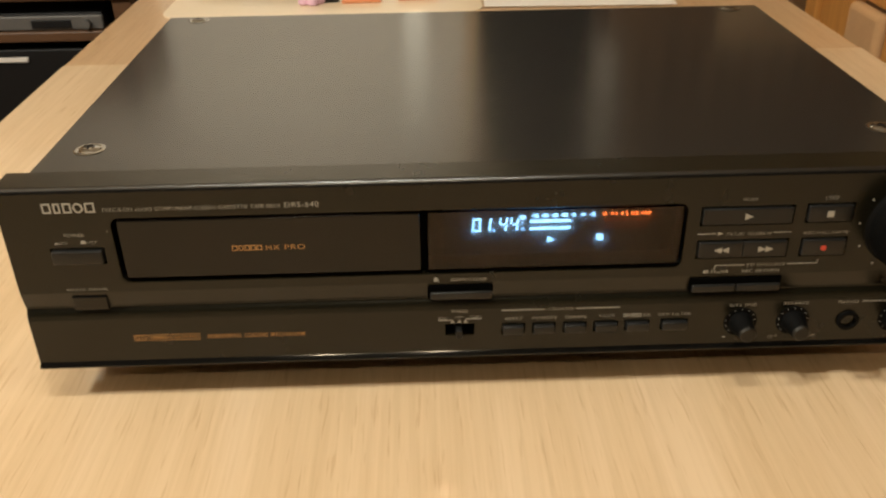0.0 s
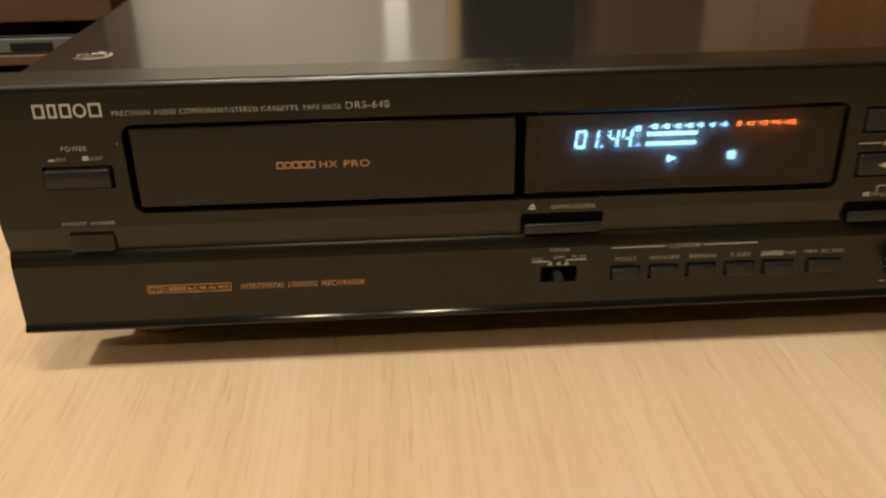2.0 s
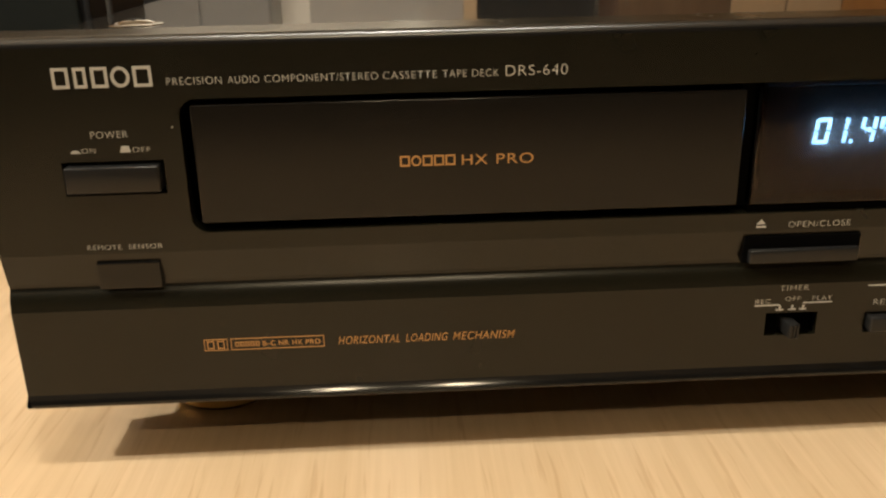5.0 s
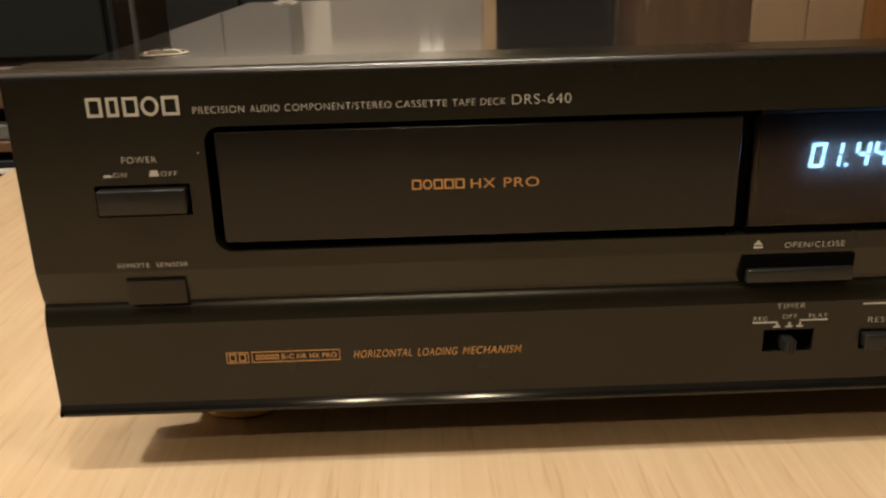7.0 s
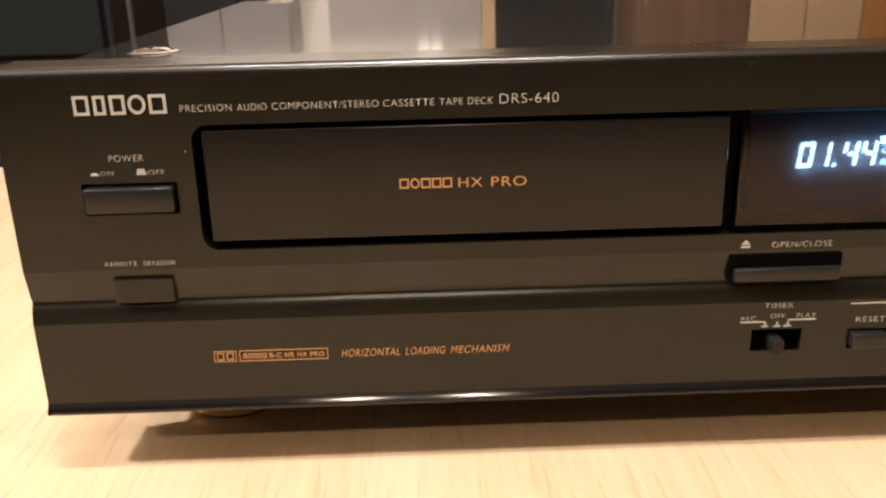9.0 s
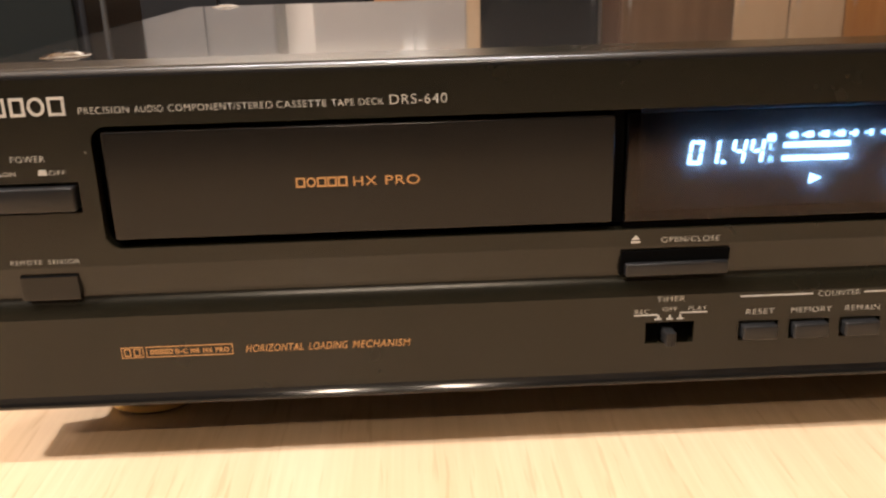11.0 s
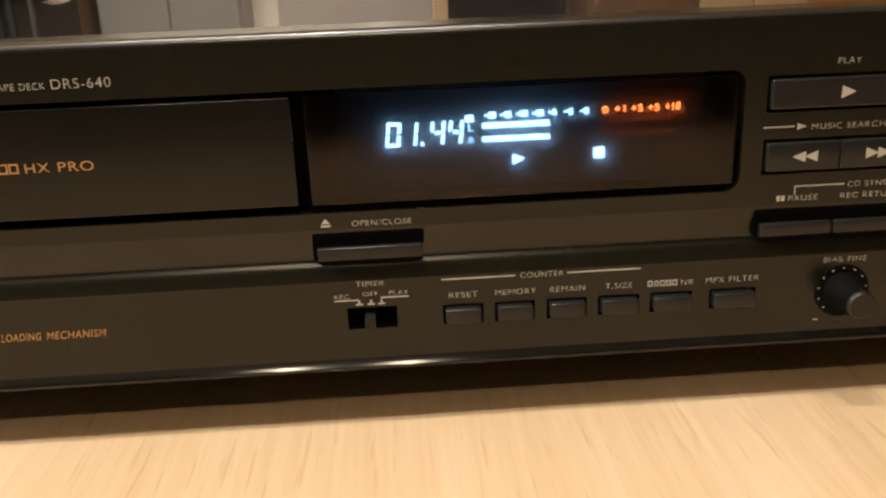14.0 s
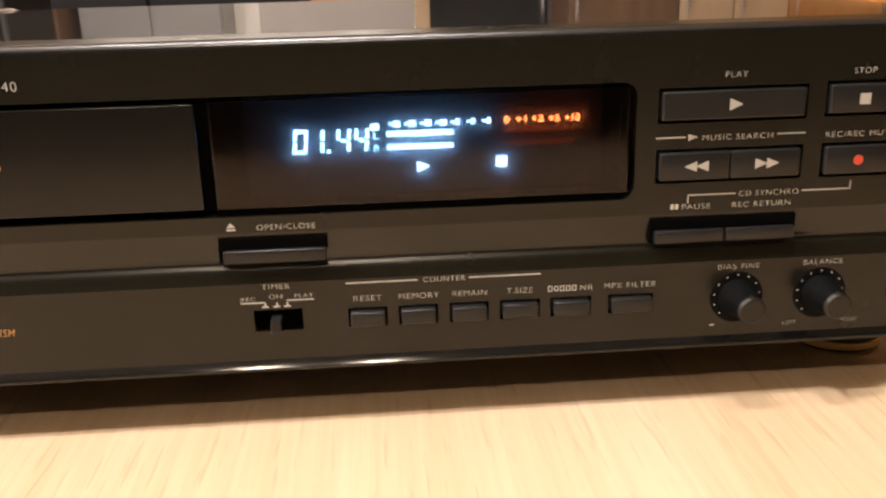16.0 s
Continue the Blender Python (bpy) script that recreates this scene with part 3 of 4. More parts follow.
T = [("PRECISION", -171.4, 100.35, 1.8, 12.6, 0), ("AUDIO", -157.4, 100.35, 1.8, 7.2, 0), ("COMPONENT/STEREO", -148.9, 100.35, 1.8, 26.2, 0), ("CASSETTE", -121.6, 100.35, 1.8, 12.6, 0), ("TAPE", -107.7, 100.35, 1.8, 5.7, 0), ("DECK", -100.7, 100.35, 1.8, 6.2, 0), ("DRS-640", -92.9, 100.3, 2.6, 14.6, 0),
     ("POWER", -190.5, 88.4, 1.75, 8.6, 0), ("ON", -193.1, 84.9, 1.25, 3.2, 0), ("OFF", -181.3, 84.9, 1.25, 4.2, 0), ("REMOTE", -195.5, 60.7, 1.3, 8.2, 0), ("SENSOR", -185.6, 60.7, 1.3, 8.3, 0),
     ("OPEN/CLOSE", -21.0, 60.3, 1.6, 16.0, 0), ("TIMER", -21.2, 42.8, 1.6, 7.8, 0), ("REC", -27.3, 39.4, 1.3, 4.0, 0), ("OFF", -19.4, 39.9, 1.3, 4.0, 0), ("PLAY", -12.2, 39.9, 1.3, 5.2, 0),
     ("COUNTER", 24.3, 42.7, 1.6, 12.0, 0), ("RESET", 4.3, 37.9, 1.7, 8.0, 0), ("MEMORY", 17.2, 37.9, 1.7, 11.4, 0), ("REMAIN", 32.6, 37.9, 1.7, 9.8, 0), ("T.SIZE", 48.2, 37.9, 1.7, 7.6, 0),
     ("NR", 69.7, 37.8, 1.7, 3.6, 0), ("MPX", 76.8, 37.9, 1.7, 5.2, 0), ("FILTER", 83.4, 37.9, 1.7, 8.6, 0), ("PLAY", 108.3, 97.4, 1.7, 6.2, 0), ("STOP", 144.4, 97.2, 1.7, 6.4, 0),
     ("MUSIC SEARCH", 103.0, 80.3, 1.6, 20.0, 0), ("REC/REC MUTE", 138.2, 79.8, 1.6, 20.0, 0), ("CD SYNCHRO", 114.6, 63.9, 1.6, 17.4, 0), ("PAUSE", 98.3, 60.7, 1.6, 8.2, 0), ("REC RETURN", 112.9, 60.7, 1.6, 17.0, 0),
     ("BIAS", 110.2, 42.0, 1.6, 5.4, 0), ("FINE", 117.2, 42.0, 1.6, 5.4, 0), ("BALANCE", 135.8, 42.2, 1.6, 11.8, 0), ("LEFT", 131.2, 23.6, 1.2, 4.2, 0), ("RIGHT", 149.4, 23.6, 1.2, 4.6, 0), ("PHONES", 161.8, 42.0, 1.6, 9.6, 0)]
for word, x, z, cap, w, sh in T:
    lettering("print", word, x, z, cap, w, 0.0, deck)
for word, x, w in (("HORIZONTAL", -136.0, 15.9), ("LOADING", -118.6, 10.9), ("MECHANISM", -106.4, 16.2)):
    lettering("orange_lettering", word, x, 32.6, 2.3, w, 0.0, deck, ORANGE_PRINT, 0.25, 0.004)
for word, x, w in (("HX", -103.4, 6.2), ("PRO", -95.0, 9.0)):
    lettering("orange_lettering", word, x, 79.2, 2.6, w, 0.0003, deck, ORANGE_PRINT, bold=0.0)
for word, x, w in (("B-C", -155.4, 3.3), ("NR", -151.3, 2.6), ("HX", -147.8, 2.6), ("PRO", -144.4, 3.8)):
    lettering("orange_lettering", word, x, 33.1, 1.4, w, 0.0, deck, ORANGE_PRINT, bold=0.02)
for i in range(5):
    xa, xb = -118.4 + i * 2.75, -116.0 + i * 2.75
    if i == 1:
        shape = round_shape(xa, xb, 79.2, 81.8, 0.4, 0.0003)
    else:
        shape = frame_shape(xa * MM, xb * MM, 79.2 * MM, 81.8 * MM, 0.4 * MM, 0.0003)
    part("orange_brand_shape", shape, ORANGE_PRINT, deck)
    xa, xb = 60.2 + i * 1.75, 61.55 + i * 1.75
    if i == 1:
        shape = round_shape(xa, xb, 37.8, 39.5, 0.28, 0.0)
    else:
        shape = frame_shape(xa * MM, xb * MM, 37.8 * MM, 39.5 * MM, 0.28 * MM, 0.0)
    part("brand_shape", shape, PRINT, deck)
    part("orange_brand_shape", frame_shape((-162.4 + i * 1.3) * MM, (-161.4 + i * 1.3) * MM, 33.1 * MM, 34.45 * MM, 0.26 * MM, 0.0), ORANGE_PRINT, deck)
part("orange_box", frame_shape(-163.5 * MM, -139.6 * MM, 32.2 * MM, 35.4 * MM, 0.19 * MM, 0.0), ORANGE_PRINT, deck)
part("orange_box", frame_shape(-170.3 * MM, -164.3 * MM, 32.2 * MM, 35.4 * MM, 0.19 * MM, 0.0), ORANGE_PRINT, deck)
for x0, x1 in ((-169.5, -167.7), (-166.9, -165.1)):
    part("orange_symbol", frame_shape(x0 * MM, x1 * MM, 32.7 * MM, 34.9 * MM, 0.26 * MM, 0.0), ORANGE_PRINT, deck)
RULES = [(2.3, 22.8, 43.3), (37.4, 58.0, 43.3), (89.8, 98.2, 81.2), (124.2, 132.2, 81.2), (99.8, 113.6, 64.6), (133.0, 147.2, 64.6), (-27.4, -20.7, 38.7), (-14.6, -6.9, 39.1), (173.0, 186.0, 42.8)]
for x0, x1, z in RULES:
    part("rule", bar(x0 * MM, x1 * MM, z * MM, (z + 0.35) * MM, 0.0), PRINT, deck)
for x, z0, z1 in ((99.9, 62.4, 64.6), (147.0, 64.6, 67.0)):
    part("rule", bar((x - 0.15) * MM, (x + 0.15) * MM, z0 * MM, z1 * MM, 0.0), PRINT, deck)
for x in (-20.6, -17.3, -14.4):
    part("switch_mark", bar((x - 1.0) * MM, (x + 0.9) * MM, 37.3 * MM, 37.7 * MM, 0.0), PRINT, deck)
    part("switch_mark", bar((x - 0.25) * MM, (x + 0.25) * MM, 37.7 * MM, 38.7 * MM, 0.0), PRINT, deck)
part("arrow_mark", triangle(99.0, 101.6, 81.3, 1.8, 0.0, deck), PRINT, deck)
part("eject_mark", plate([(-29.2 * MM, 61.3 * MM), (-26.8 * MM, 61.3 * MM), (-28.0 * MM, 62.6 * MM)], 0.0, 0.0001), PRINT, deck)
part("eject_mark", bar(-29.2 * MM, -26.8 * MM, 60.4 * MM, 60.9 * MM, 0.0), PRINT, deck)
for x in (95.0, 96.3):
    part("pause_mark", bar(x * MM, (x + 0.9) * MM, 60.8 * MM, 62.3 * MM, 0.0), PRINT, deck)
part("power_mark", plate([(-195.8 * MM, 84.9 * MM), (-193.3 * MM, 84.9 * MM), (-194.0 * MM, 85.6 * MM), (-195.3 * MM, 85.6 * MM)], 0.0, 0.00015), PRINT, deck)
part("power_mark", plate([(-184.2 * MM, 84.9 * MM), (-181.7 * MM, 84.9 * MM), (-182.1 * MM, 86.4 * MM), (-183.8 * MM, 86.4 * MM)], 0.0, 0.00015), PRINT, deck)
part("dust_speck", bar(-171.5 * MM, -171.2 * MM, 90.4 * MM, 90.7 * MM, 0.0), PRINT, deck, "tiny pale speck of dust")
part("minus_mark", bar(108.8 * MM, 110.2 * MM, 24.5 * MM, 24.8 * MM, 0.0), PRINT, deck)

# steel cover
cover = part("top_cover", box(-0.2095, 0.2095, 0.0182, 0.287, 0.0205, 0.1100, 0.0012, 3), COVER, deck, "black painted steel cover", True)
part("bottom_plate", box(-0.206, 0.206, 0.019, 0.284, 0.0185, 0.0207), CASE_BLACK, deck)
for x, y in ((-0.190, 0.047), (0.190, 0.050), (-0.187, 0.277), (0.187, 0.277)):
    s = part("cover_screw", lathe([(0.0074, 0.1098), (0.0074, 0.1102), (0.0064, 0.1105), (0.0052, 0.1102), (0.0048, 0.1105), (0.0040, 0.1110), (0.0024, 0.1113), (0.0, 0.1114)], "z", 36, (x, y, 0)), CHROME, deck, "chromed screw with a cup washer", True)
    cross = box(x - 0.0026, x + 0.0026, y - 0.0004, y + 0.0004, 0.1108, 0.11155)
    box(x - 0.0004, x + 0.0004, y - 0.0026, y + 0.0026, 0.1108, 0.11155, bm=cross)
    part("cross_slot", cross, CASE_BLACK, s)
for x in (-0.175, 0.170):
    for y in (0.041, 0.240):
        f = part("foot", lathe([(0.0150, 0.0), (0.0158, 0.0012), (0.0158, 0.0050), (0.0148, 0.0120), (0.0140, 0.0186), (0.0, 0.0187)], "z", 40, (x, y, 0)), RUBBER, deck, "round black foot with a gilded ring", True)
        part("foot_ring", lathe([(0.0157, 0.0010), (0.0162, 0.0013), (0.0162, 0.0034), (0.0157, 0.0038)], "z", 40, (x, y, 0)), GOLD, f, "gilded ring", True)

# ---- things on the table ----


def slab(name, label, category, x, y, w, d, h, material, turn=0.0, r=0.001):
    t = thing(name, label, category, (x, y, 0.0), turn=turn)
    part("body", box(-w / 2, w / 2, -d / 2, d / 2, 0.0, h, r), material, t)
    return t


slab("paper_sheet", "white sheet of paper lying on the table", "paper", 0.169, 0.86, 0.235, 0.26, 0.0008, PAPER, -2, 0)
PLACEMAT = mat("pale_clear_plastic", (0.80, 0.66, 0.47), 0.3, coat=0.3)
vary(PLACEMAT, (0.80, 0.66, 0.47), 0.04, 6.0)


def placemat(x0, x1, y0, y1, r):
    """A thin sheet with rounded corners that lies on the leaf."""
    t = thing("placemat", "pale clear plastic placemat with rounded corners on the table", "placemat", (0, 0, -0.0016))
    rim = []
    for cx, cy, start in ((x1 - r, y1 - r, 0), (x0 + r, y1 - r, 90), (x0 + r, y0 + r, 180), (x1 - r, y0 + r, 270)):
        rim += [(cx + r * math.cos(radians(start + 15 * k)), cy + r * math.sin(radians(start + 15 * k))) for k in range(7)]
    bm = bmesh.new()
    low = [bm.verts.new((x, y, 0.0)) for x, y in rim]
    top = [bm.verts.new((x, y, 0.0014)) for x, y in rim]
    bm.faces.new(low), bm.faces.new(top)
    for k in range(len(rim)):
        n = (k + 1) % len(rim)
        bm.faces.new((low[k], low[n], top[n], top[k]))
    part("sheet", bm, PLACEMAT, t)


placemat(-0.345, 0.045, 0.708, 1.12, 0.035)
slab("pencil_sharpener", "small black pencil sharpener lying on the placemat", "sharpener", -0.148, 0.776, 0.030, 0.011, 0.010, CASE_BLACK, 4, 0.003)
slab("lilac_card", "lilac paper card lying on the table", "card", -0.05, 0.90, 0.26, 0.11, 0.0012, LILAC, 3, 0)
slab("white_card", "white card lying on the table", "card", -0.258, 0.90, 0.155, 0.13, 0.0012, PAPER, -4, 0)


def pencil_box(x, y, turn):
    t = thing("eraser_pack", "small white eraser in an orange sleeve", "eraser", (x, y, 0.0), turn=turn)
    part("eraser", box(-0.024, 0.024, -0.009, 0.009, 0.0, 0.012, 0.002), PAPER, t)
    part("sleeve", box(-0.0245, 0.0245, -0.0095, 0.0095, -0.0, 0.0055, 0.001), ORANGE_CARD, t, "orange card sleeve")
    return t


pencil_box(-0.105, 0.775, 3)
pencil_box(-0.035, 0.785, 5)


def pen(x, y, turn):
    t = thing("marker_pen", "black and blue marker pen lying on the table", "pen", (x, y, 0.0065), turn=turn)
    part("barrel", lathe([(0.0, -0.038), (0.0058, -0.037), (0.0062, -0.03), (0.0062, 0.045), (0.0050, 0.056)], "x", 20), PEN_BLUE, t, "dark blue barrel", True)
    part("cap", lathe([(0.0, -0.098), (0.0056, -0.096), (0.0065, -0.092), (0.0065, -0.038)], "x", 20), CASE_BLACK, t, "black cap", True)
    part("tip", lathe([(0.0050, 0.056), (0.0040, 0.085), (0.0016, 0.108), (0.0, 0.110)], "x", 20), CASE_BLACK, t, "black tapering tip", True)


pen(-0.228, 0.812, -14)


def blossom(x, y):
    t = thing("pink_eraser", "pink flower-shaped eraser on the table", "eraser", (x, y, 0.0))
    bm = lathe([(0.005, 0.0), (0.006, 0.003), (0.005, 0.008), (0.0, 0.009)], "z", 16)
    for i in range(5):
        a = 2 * math.pi * i / 5
        merge(bm, lathe([(0.006, 0.0), (0.0078, 0.002), (0.0074, 0.006), (0.004, 0.0085), (0.0, 0.009)], "z", 16, (0.010 * math.cos(a), 0.010 * math.sin(a), 0)))
    part("petals", bm, PINK, t, "", True)


blossom(-0.168, 0.772)
blossom(-0.005, 0.815)

# ---- audio rack and speaker ----
rack = thing("audio_rack", "brown wooden audio rack with stacked equipment", "rack", (-0.90, 1.32, 0.0))
part("top_board", box(-0.42, 0.35, -0.07, 0.30, -0.104, -0.035, 0.004), RACK_WOOD, rack, "thick brown top board")
part("middle_board", box(-0.385, 0.315, -0.065, 0.30, -0.178, -0.159, 0.003), RACK_WOOD, rack)
part("lower_board", box(-0.385, 0.315, -0.065, 0.30, -0.40, -0.38, 0.003), RACK_WOOD, rack)
part("base_board", box(-0.385, 0.315, -0.065, 0.30, FLOOR + 0.03, FLOOR + 0.07, 0.003), RACK_WOOD, rack)
for x in (-0.42, 0.315):
    part("side_panel", box(x, x + 0.035, -0.06, 0.30, FLOOR, -0.104, 0.003), RACK_WOOD, rack)
amp = thing("amplifier", "slim silver-grey amplifier in the rack, coloured darker for shade", "amplifier", (-0.91, 1.27, -0.159))
part("case", box(-0.36, 0.30, 0.0, 0.25, 0.0, 0.030, 0.002), CASE_BLACK, amp)
part("front_plate", box(-0.36, 0.303, -0.010, 0.0, 0.002, 0.027, 0.002), SHADED_SILVER, amp, "silver-grey front plate with shade in its colour")
part("display", box(0.175, 0.246, -0.013, -0.008, 0.006, 0.020, 0.001), CASE_BLACK, amp, "black display")
part("volume_knob", lathe([(0.008, 0.0), (0.008, 0.012), (0.0, 0.0125)], "y", 24, (0.275, -0.010, 0.013)), SHADED_SILVER, amp, "volume knob in the same shaded grey")
player = thing("disc_player", "black disc player with a pale strip", "disc player", (-0.91, 1.27, -0.38))
part("case", box(-0.36, 0.28, 0.0, 0.25, 0.0, 0.185, 0.003), CASE_BLACK, player)
part("light_strip", box(-0.30, 0.150, -0.006, 0.002, 0.163, 0.171, 0.001), PAPER, player, "pale tray strip")
speaker = thing("loudspeaker", "dark grey loudspeaker standing on the rack", "loudspeaker", (-0.72, 1.36, -0.035))
part("cabinet", box(-0.105, 0.115, -0.11, 0.20, 0.0, 0.36, 0.006), CASE_BLACK, speaker)
part("grille", box(-0.090, 0.100, -0.122, -0.110, 0.014, 0.345, 0.004), GRILLE, speaker, "dark grey grille cloth")
receiver = thing("flat_box", "pale flat box lying on the rack", "box", (-1.00, 1.30, -0.035))
part("lid", box(-0.12, 0.16, -0.06, 0.12, 0.012, 0.026, 0.002), PAPER, receiver, "whitish lid")
part("tray", box(-0.115, 0.155, -0.055, 0.115, 0.0, 0.012, 0.001), TEAL, receiver, "teal lower half")
stand = thing("metal_stand", "thin silver stand beside the loudspeaker, coloured darker for dim light", "stand", (-0.575, 1.25, -0.035))
part("rod", lathe([(0.005, 0.008), (0.005, 0.60), (0.0, 0.602)], "z", 16), DIMMED_SILVER, stand)
part("base", lathe([(0.028, 0.0), (0.028, 0.008), (0.012, 0.012), (0.0, 0.012)], "z", 32), CASE_BLACK, stand)
case = thing("black_cabinet", "dark low cabinet behind the rack", "cabinet", (-0.30, 2.6, FLOOR))
part("carcass", box(-0.75, 0.10, -0.2, 0.2, 0.06, 0.90, 0.006), CASE_BLACK, case)
part("door", box(-0.74, -0.33, -0.215, -0.200, 0.08, 0.88, 0.003), CASE_BLACK, case)
part("door", box(-0.32, 0.09, -0.215, -0.200, 0.08, 0.88, 0.003), CASE_BLACK, case)
part("plinth", box(-0.72, 0.07, -0.16, 0.18, 0.0, 0.06), CASE_BLACK, case)

# ---- chairs ----


def chair(x, y, turn, label):
    t = thing("dining_chair", label, "chair", (x, y, FLOOR), "chairs round the table", turn)
    part("seat", box(-0.21, 0.21, -0.21, 0.21, 0.40, 0.425, 0.008), PINE, t)
    part("cushion", box(-0.20, 0.20, -0.20, 0.20, 0.425, 0.465, 0.016, 3), CLOTH, t, "grey fabric seat pad", True)
    for lx in (-0.18, 0.18):
        part("leg", box(lx - 0.02, lx + 0.02, -0.195, -0.155, 0.0, 0.40, 0.004), PINE, t)
        part("back_post", box(lx - 0.022, lx + 0.022, 0.17, 0.205, 0.0, 0.90, 0.005), PINE, t)
    part("top_rail", box(-0.158, 0.158, 0.178, 0.198, 0.70, 0.90, 0.005), PINE, t)
    part("lower_rail", box(-0.158, 0.158, 0.178, 0.198, 0.50, 0.54, 0.005), PINE, t)
    for x0, x1 in ((-0.158, -0.052), (0.052, 0.158)):
        part("back_board", box(x0, x1, 0.179, 0.197, 0.54, 0.70, 0.003), PINE, t)
    # tan panel stands in for what shows through the rounded opening
    part("back_opening_fill", box(-0.050, 0.050, 0.168, 0.190, 0.545, 0.695, 0.010, 3), TAN, t, "tan panel filling the open slot of the back", True)
    return t


chair(0.435, 0.90, -90, "orange pine dining chair tucked beside the table")
chair(0.45, 0.34, -90, "orange pine dining chair with a grey seat pad")
chair(-0.60, 0.52, 90, "pine dining chair with a grey seat pad")

# ---- far side of the room ----
sideboard = thing("sideboard", "orange pine sideboard against the far wall", "sideboard", (0.0, 4.2, FLOOR))
part("top", box(-1.0, 0.35, -0.25, 0.25, 0.70, 0.74, 0.006), PINE, sideboard)
part("carcass", box(-0.97, 0.32, -0.22, 0.24, 0.06, 0.70, 0.003), PINE, sideboard)
for i in range(3):
    d = part("door", box(-0.955 + i * 0.425, -0.545 + i * 0.425, -0.238, -0.22, 0.08, 0.68, 0.004), PINE, sideboard)
    part("handle", box(-0.60 + i * 0.425, -0.585 + i * 0.425, -0.255, -0.238, 0.34, 0.44, 0.003), SILVER, d)
part("plinth", box(-0.94, 0.29, -0.18, 0.22, 0.0, 0.06), PINE, sideboard)
grey = thing("grey_cabinet", "grey lacquered wall cabinet", "cabinet", (-1.15, 4.8, FLOOR))
part("carcass", box(-0.38, 0.36, -0.2, 0.2, 0.0, 1.40, 0.005), GREY, grey)
part("door", box(-0.37, -0.015, -0.216, -0.2, 0.03, 1.38, 0.003), GREY, grey)
part("door", box(-0.005, 0.35, -0.216, -0.2, 0.03, 1.38, 0.003), GREY, grey)
part("white_shelf", box(-0.36, 0.34, -0.2, 0.2, 1.40, 1.52, 0.004), WHITE, grey, "white box shelf on top")
tall = thing("dark_wardrobe", "tall dark brown wardrobe in the far corner", "wardrobe", (-2.2, 4.7, FLOOR))
part("carcass", box(-0.68, 0.62, -0.28, 0.28, 0.0, 2.44, 0.005), RACK_WOOD, tall)
part("door", box(-0.67, -0.035, -0.30, -0.281, 0.04, 2.42, 0.003), RACK_WOOD, tall)
part("door", box(-0.025, 0.61, -0.30, -0.281, 0.04, 2.42, 0.003), RACK_WOOD, tall)
screen = thing("grey_flat_screen", "pale grey switched-off flat screen on the sideboard", "screen", (-0.16, 4.30, -0.01))
part("panel", box(-0.40, 0.36, -0.02, 0.02, 0.05, 0.56, 0.006), PALE_GREY, screen)
part("stand", box(-0.15, 0.11, -0.09, 0.09, 0.0, 0.05, 0.005), CASE_BLACK, screen)
post = thing("wooden_post", "pale beech door post", "post", (0.275, 4.92, FLOOR))
part("post", box(-0.04, 0.04, -0.06, 0.07, 0.0, 3.44, 0.004), BEECH, post)
door = tagged(thing("door_1", "dark glazed door in the far wall", "door", (0.66, 4.95, FLOOR)), kind="structure")
part("leaf", box(-0.34, 0.34, -0.02, 0.02, 0.0, 2.10, 0.004), CASE_BLACK, door)
part("pane", box(-0.29, 0.29, -0.026, -0.02, 0.12, 2.0, 0.002), DARK_GLASS, door, "dark glass pane")
part("handle", box(0.295, 0.31, -0.07, -0.02, 1.0, 1.12, 0.004), SILVER, door)
part("transom", box(-0.34, 0.34, -0.02, 0.02, 2.104, 3.44, 0.003), CASE_BLACK, door, "dark panel above the door")
cupboard = thing("pine_cupboard", "tall cupboard with brown, pale and orange pine doors", "cupboard", (1.95, 4.72, FLOOR))
part("carcass", box(-0.93, 0.80, -0.22, 0.22, 0.06, 2.18, 0.004), RACK_WOOD, cupboard)
part("plinth", box(-0.90, 0.77, -0.18, 0.20, 0.0, 0.06), RACK_WOOD, cupboard)
for x0, x1, material, text in ((-0.92, -0.335, BROWN_WOOD, "brown stained door"), (-0.325, -0.035, BEECH, "pale wooden door"), (-0.025, 0.265, BEECH, "pale wooden door"), (0.275, 0.79, PINE, "orange pine door")):
    d = part("door", box(x0, x1, -0.240, -0.221, 0.08, 2.16, 0.004), material, cupboard, text)
    part("handle", box(x0 + 0.03, x0 + 0.045, -0.262, -0.240, 1.0, 1.14, 0.003), SILVER, d)

# ---- curtain above the cupboard ----
cur = thing("curtain", "brown curtain hanging above the cupboard", "curtain", (2.0, 4.9, 1.44))
folds = bmesh.new()
cols = []
for i in range(121):
    x = -0.82 + 1.7 * i / 120
    y = 0.03 * math.sin(i * 0.55) + 0.012 * math.sin(i * 0.23 + 1)
    cols.append([folds.verts.new((x, y + dy, z)) for dy, z in ((0.0, 0.0), (0.0, 1.16), (0.006, 1.16), (0.006, 0.0))])
for a, b in zip(cols, cols[1:]):
    for k in range(4):
        folds.faces.new((a[k], b[k], b[(k + 1) % 4], a[(k + 1) % 4]))
part("cloth", folds, CURTAIN, cur, "", True)
part("rod", lathe([(0.012, -0.84), (0.012, 0.88)], "x", 16, (0, 0, 1.16)), CASE_BLACK, cur)

# ---- lamps ----


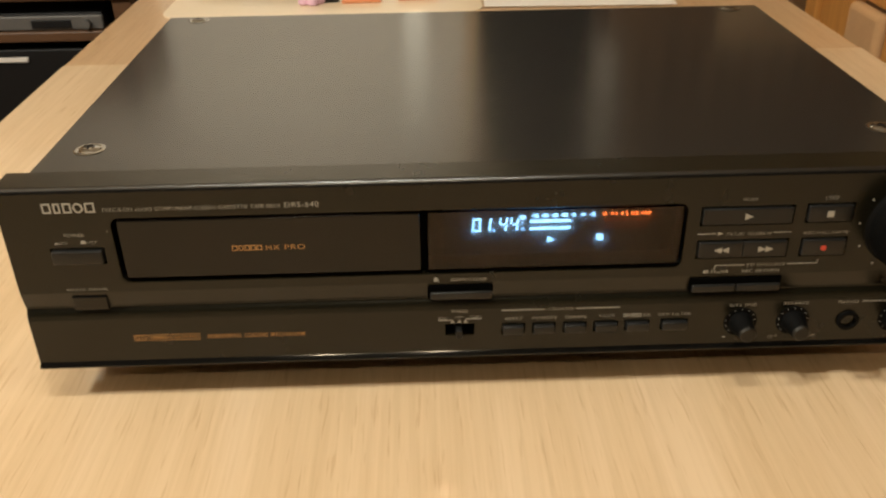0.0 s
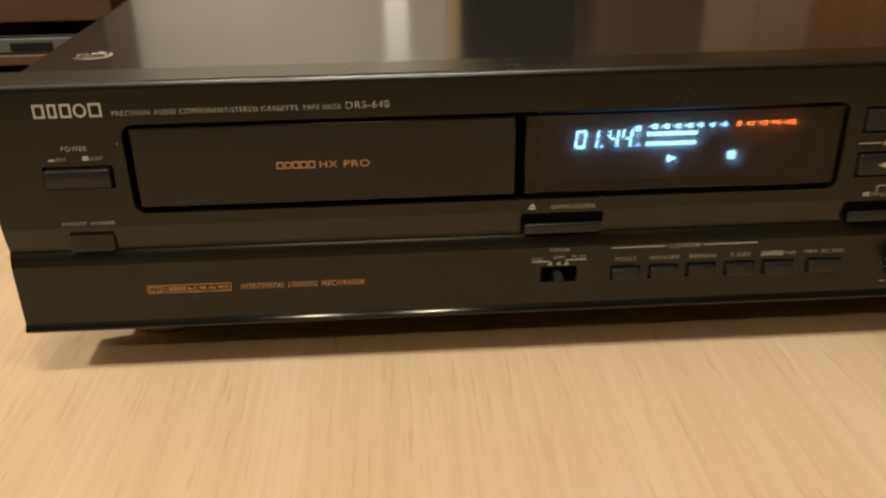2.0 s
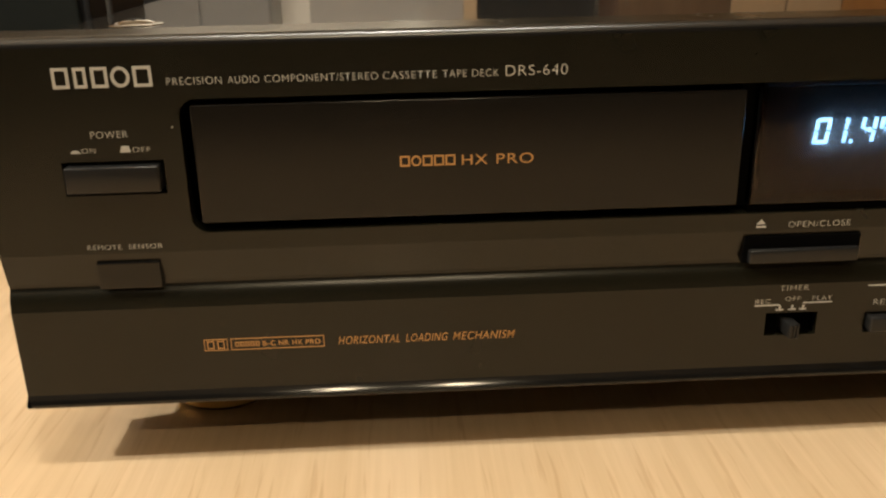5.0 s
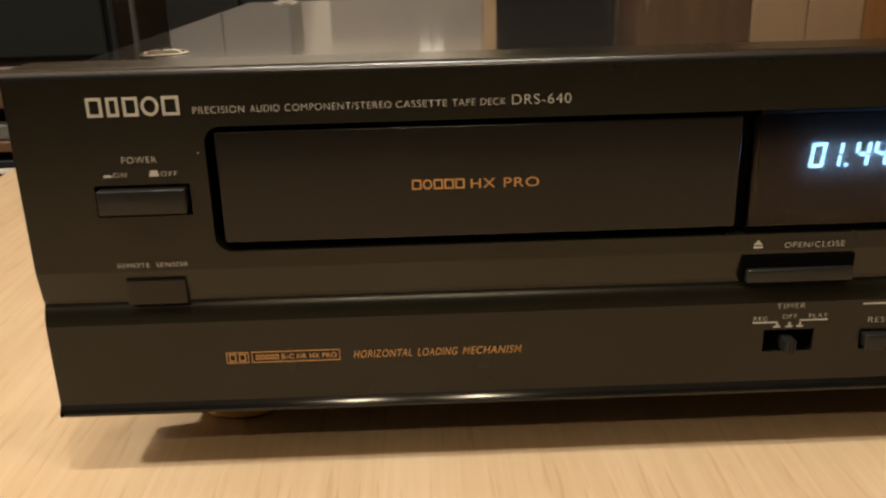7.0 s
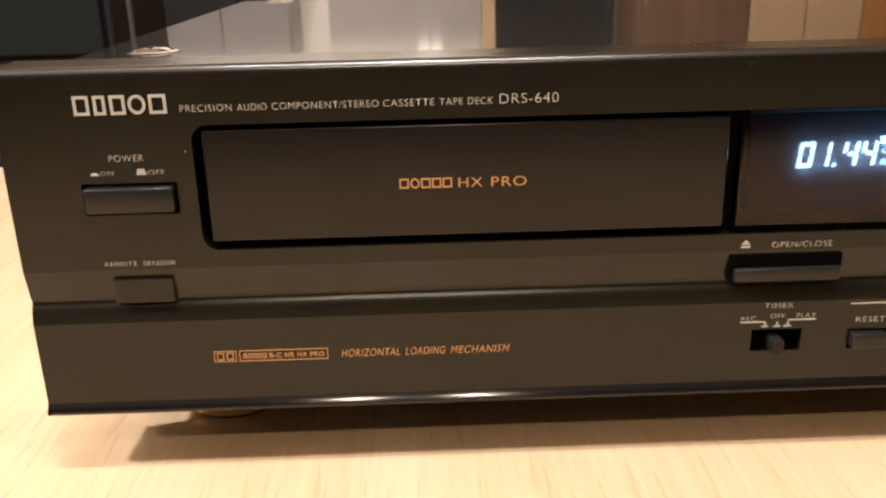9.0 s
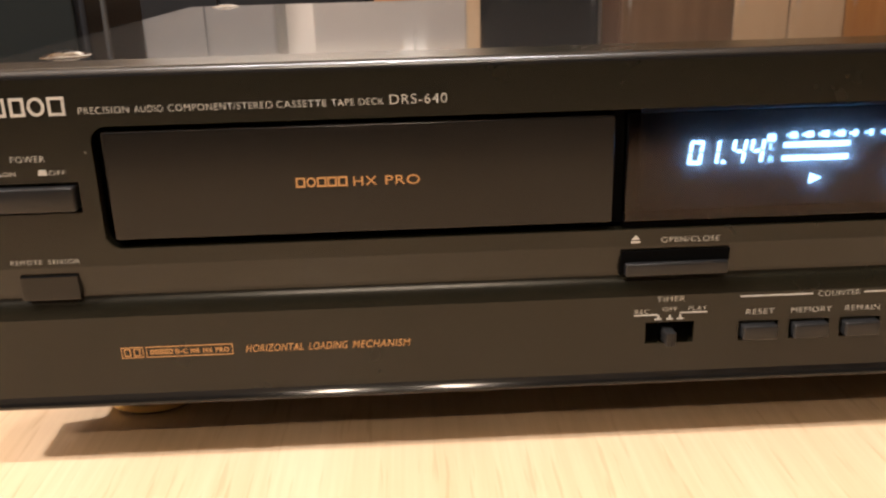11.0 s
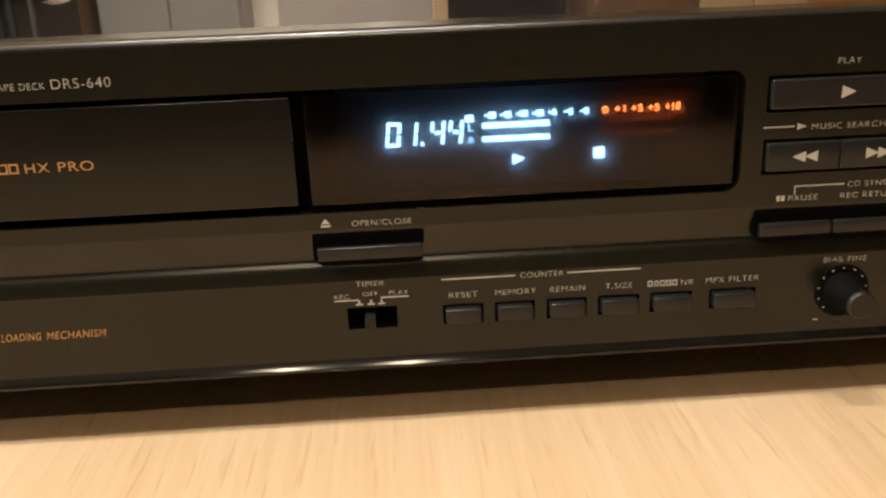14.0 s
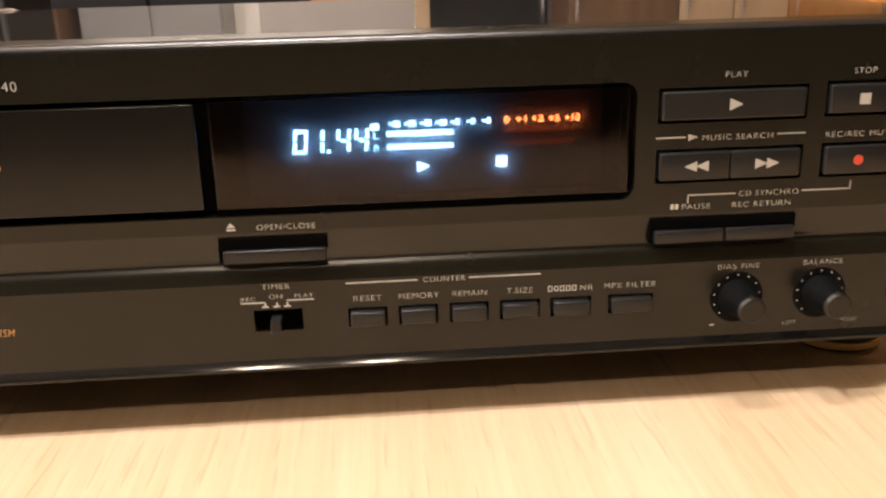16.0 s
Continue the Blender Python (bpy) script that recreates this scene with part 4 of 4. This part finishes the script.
def bulb_lamp(name, label, centre, bulbs):
    """A stem from the ceiling with one arm and socket for each bulb."""
    cx, cy, low = centre
    t = thing(name, label, "lamp", (cx, cy, CEILING))
    drop = low - CEILING + 0.09
    part("canopy", lathe([(0.06, 0.0), (0.06, -0.02), (0.02, -0.03), (0.0, -0.03)], "z", 32), CHROME, t, "", True)
    part("stem", lathe([(0.008, -0.03), (0.008, drop)], "z", 16), CHROME, t)
    for bx, by, bz in bulbs:
        x, y, z = bx - cx, by - cy, bz - CEILING
        arm = bmesh.new()
        bmesh.ops.create_cone(arm, cap_ends=True, segments=12, radius1=0.006, radius2=0.006, depth=max(0.02, math.hypot(x, y)))
        arm.transform(Matrix.Translation((x / 2, y / 2, drop)) @ Vector((x, y, 0.0001)).to_track_quat("Z", "Y").to_matrix().to_4x4())
        part("arm", arm, CHROME, t)
        holder = part("socket", lathe([(0.016, 0.095), (0.018, 0.04), (0.018, 0.022)], "z", 24, (x, y, z)), CHROME, t)
        part("bulb", lathe([(0.012, 0.022), (0.026, 0.0), (0.028, -0.014), (0.022, -0.028), (0.0, -0.034)], "z", 24, (x, y, z)), BULB_GLASS, holder, "lit frosted bulb", True)


bulb_lamp("ceiling_lamp", "ceiling lamp with two lit glass bulbs", (-0.148, -1.18, 1.30), BULBS)
bulb_lamp("ceiling_lamp", "ceiling lamp with a row of three lit bulbs above the table", (-0.13, -0.16, 1.30), ROW_BULBS)
# made-up glowing column that gives the cover its bright mirrored streak
column = thing("streak_column", "tall glowing column added for the bright streak mirrored in the cover", "lamp", (-0.06, 4.42, -0.01))
part("base", box(-0.06, 0.06, -0.06, 0.06, 0.0, 0.03, 0.004), PINE, column)
part("shade", box(-0.06, 0.06, -0.06, 0.06, 0.62, 1.80, 0.006), STREAK_GLOW, column, "glowing box for the mirrored streak")
part("pole", lathe([(0.012, 0.03), (0.012, 0.62)], "z", 16), CHROME, column)
# unseen rail, added as a body for the extra wall light
washer = thing("added_lamp_rail", "unseen white ceiling rail added to light the far wall", "lamp", (-0.75, 3.45, CEILING))
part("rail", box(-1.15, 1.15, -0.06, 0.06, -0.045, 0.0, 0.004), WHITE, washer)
floor_lamp = thing("floor_lamp", "lit reading lamp with a small glass bulb", "lamp", (-1.70, -0.33, FLOOR))
part("base", lathe([(0.14, 0.0), (0.14, 0.02), (0.02, 0.03), (0.0, 0.03)], "z", 32), CHROME, floor_lamp)
part("pole", lathe([(0.010, 0.03), (0.010, 2.26)], "z", 16), CHROME, floor_lamp)
part("bulb", lathe([(0.010, 0.16), (0.012, 0.10), (0.020, 0.075), (0.018, 0.055), (0.0, 0.050)], "z", 24, (0.15, 0.0, 2.06)), BULB_GLASS, floor_lamp, "lit frosted bulb", True)
neck = bmesh.new()
bmesh.ops.create_cone(neck, cap_ends=True, segments=12, radius1=0.007, radius2=0.007, depth=0.16)
neck.transform(Matrix.Translation((0.075, 0.0, 2.24)) @ Vector((0.15, 0.0, -0.05)).to_track_quat("Z", "Y").to_matrix().to_4x4())
part("neck", neck, CHROME, floor_lamp)
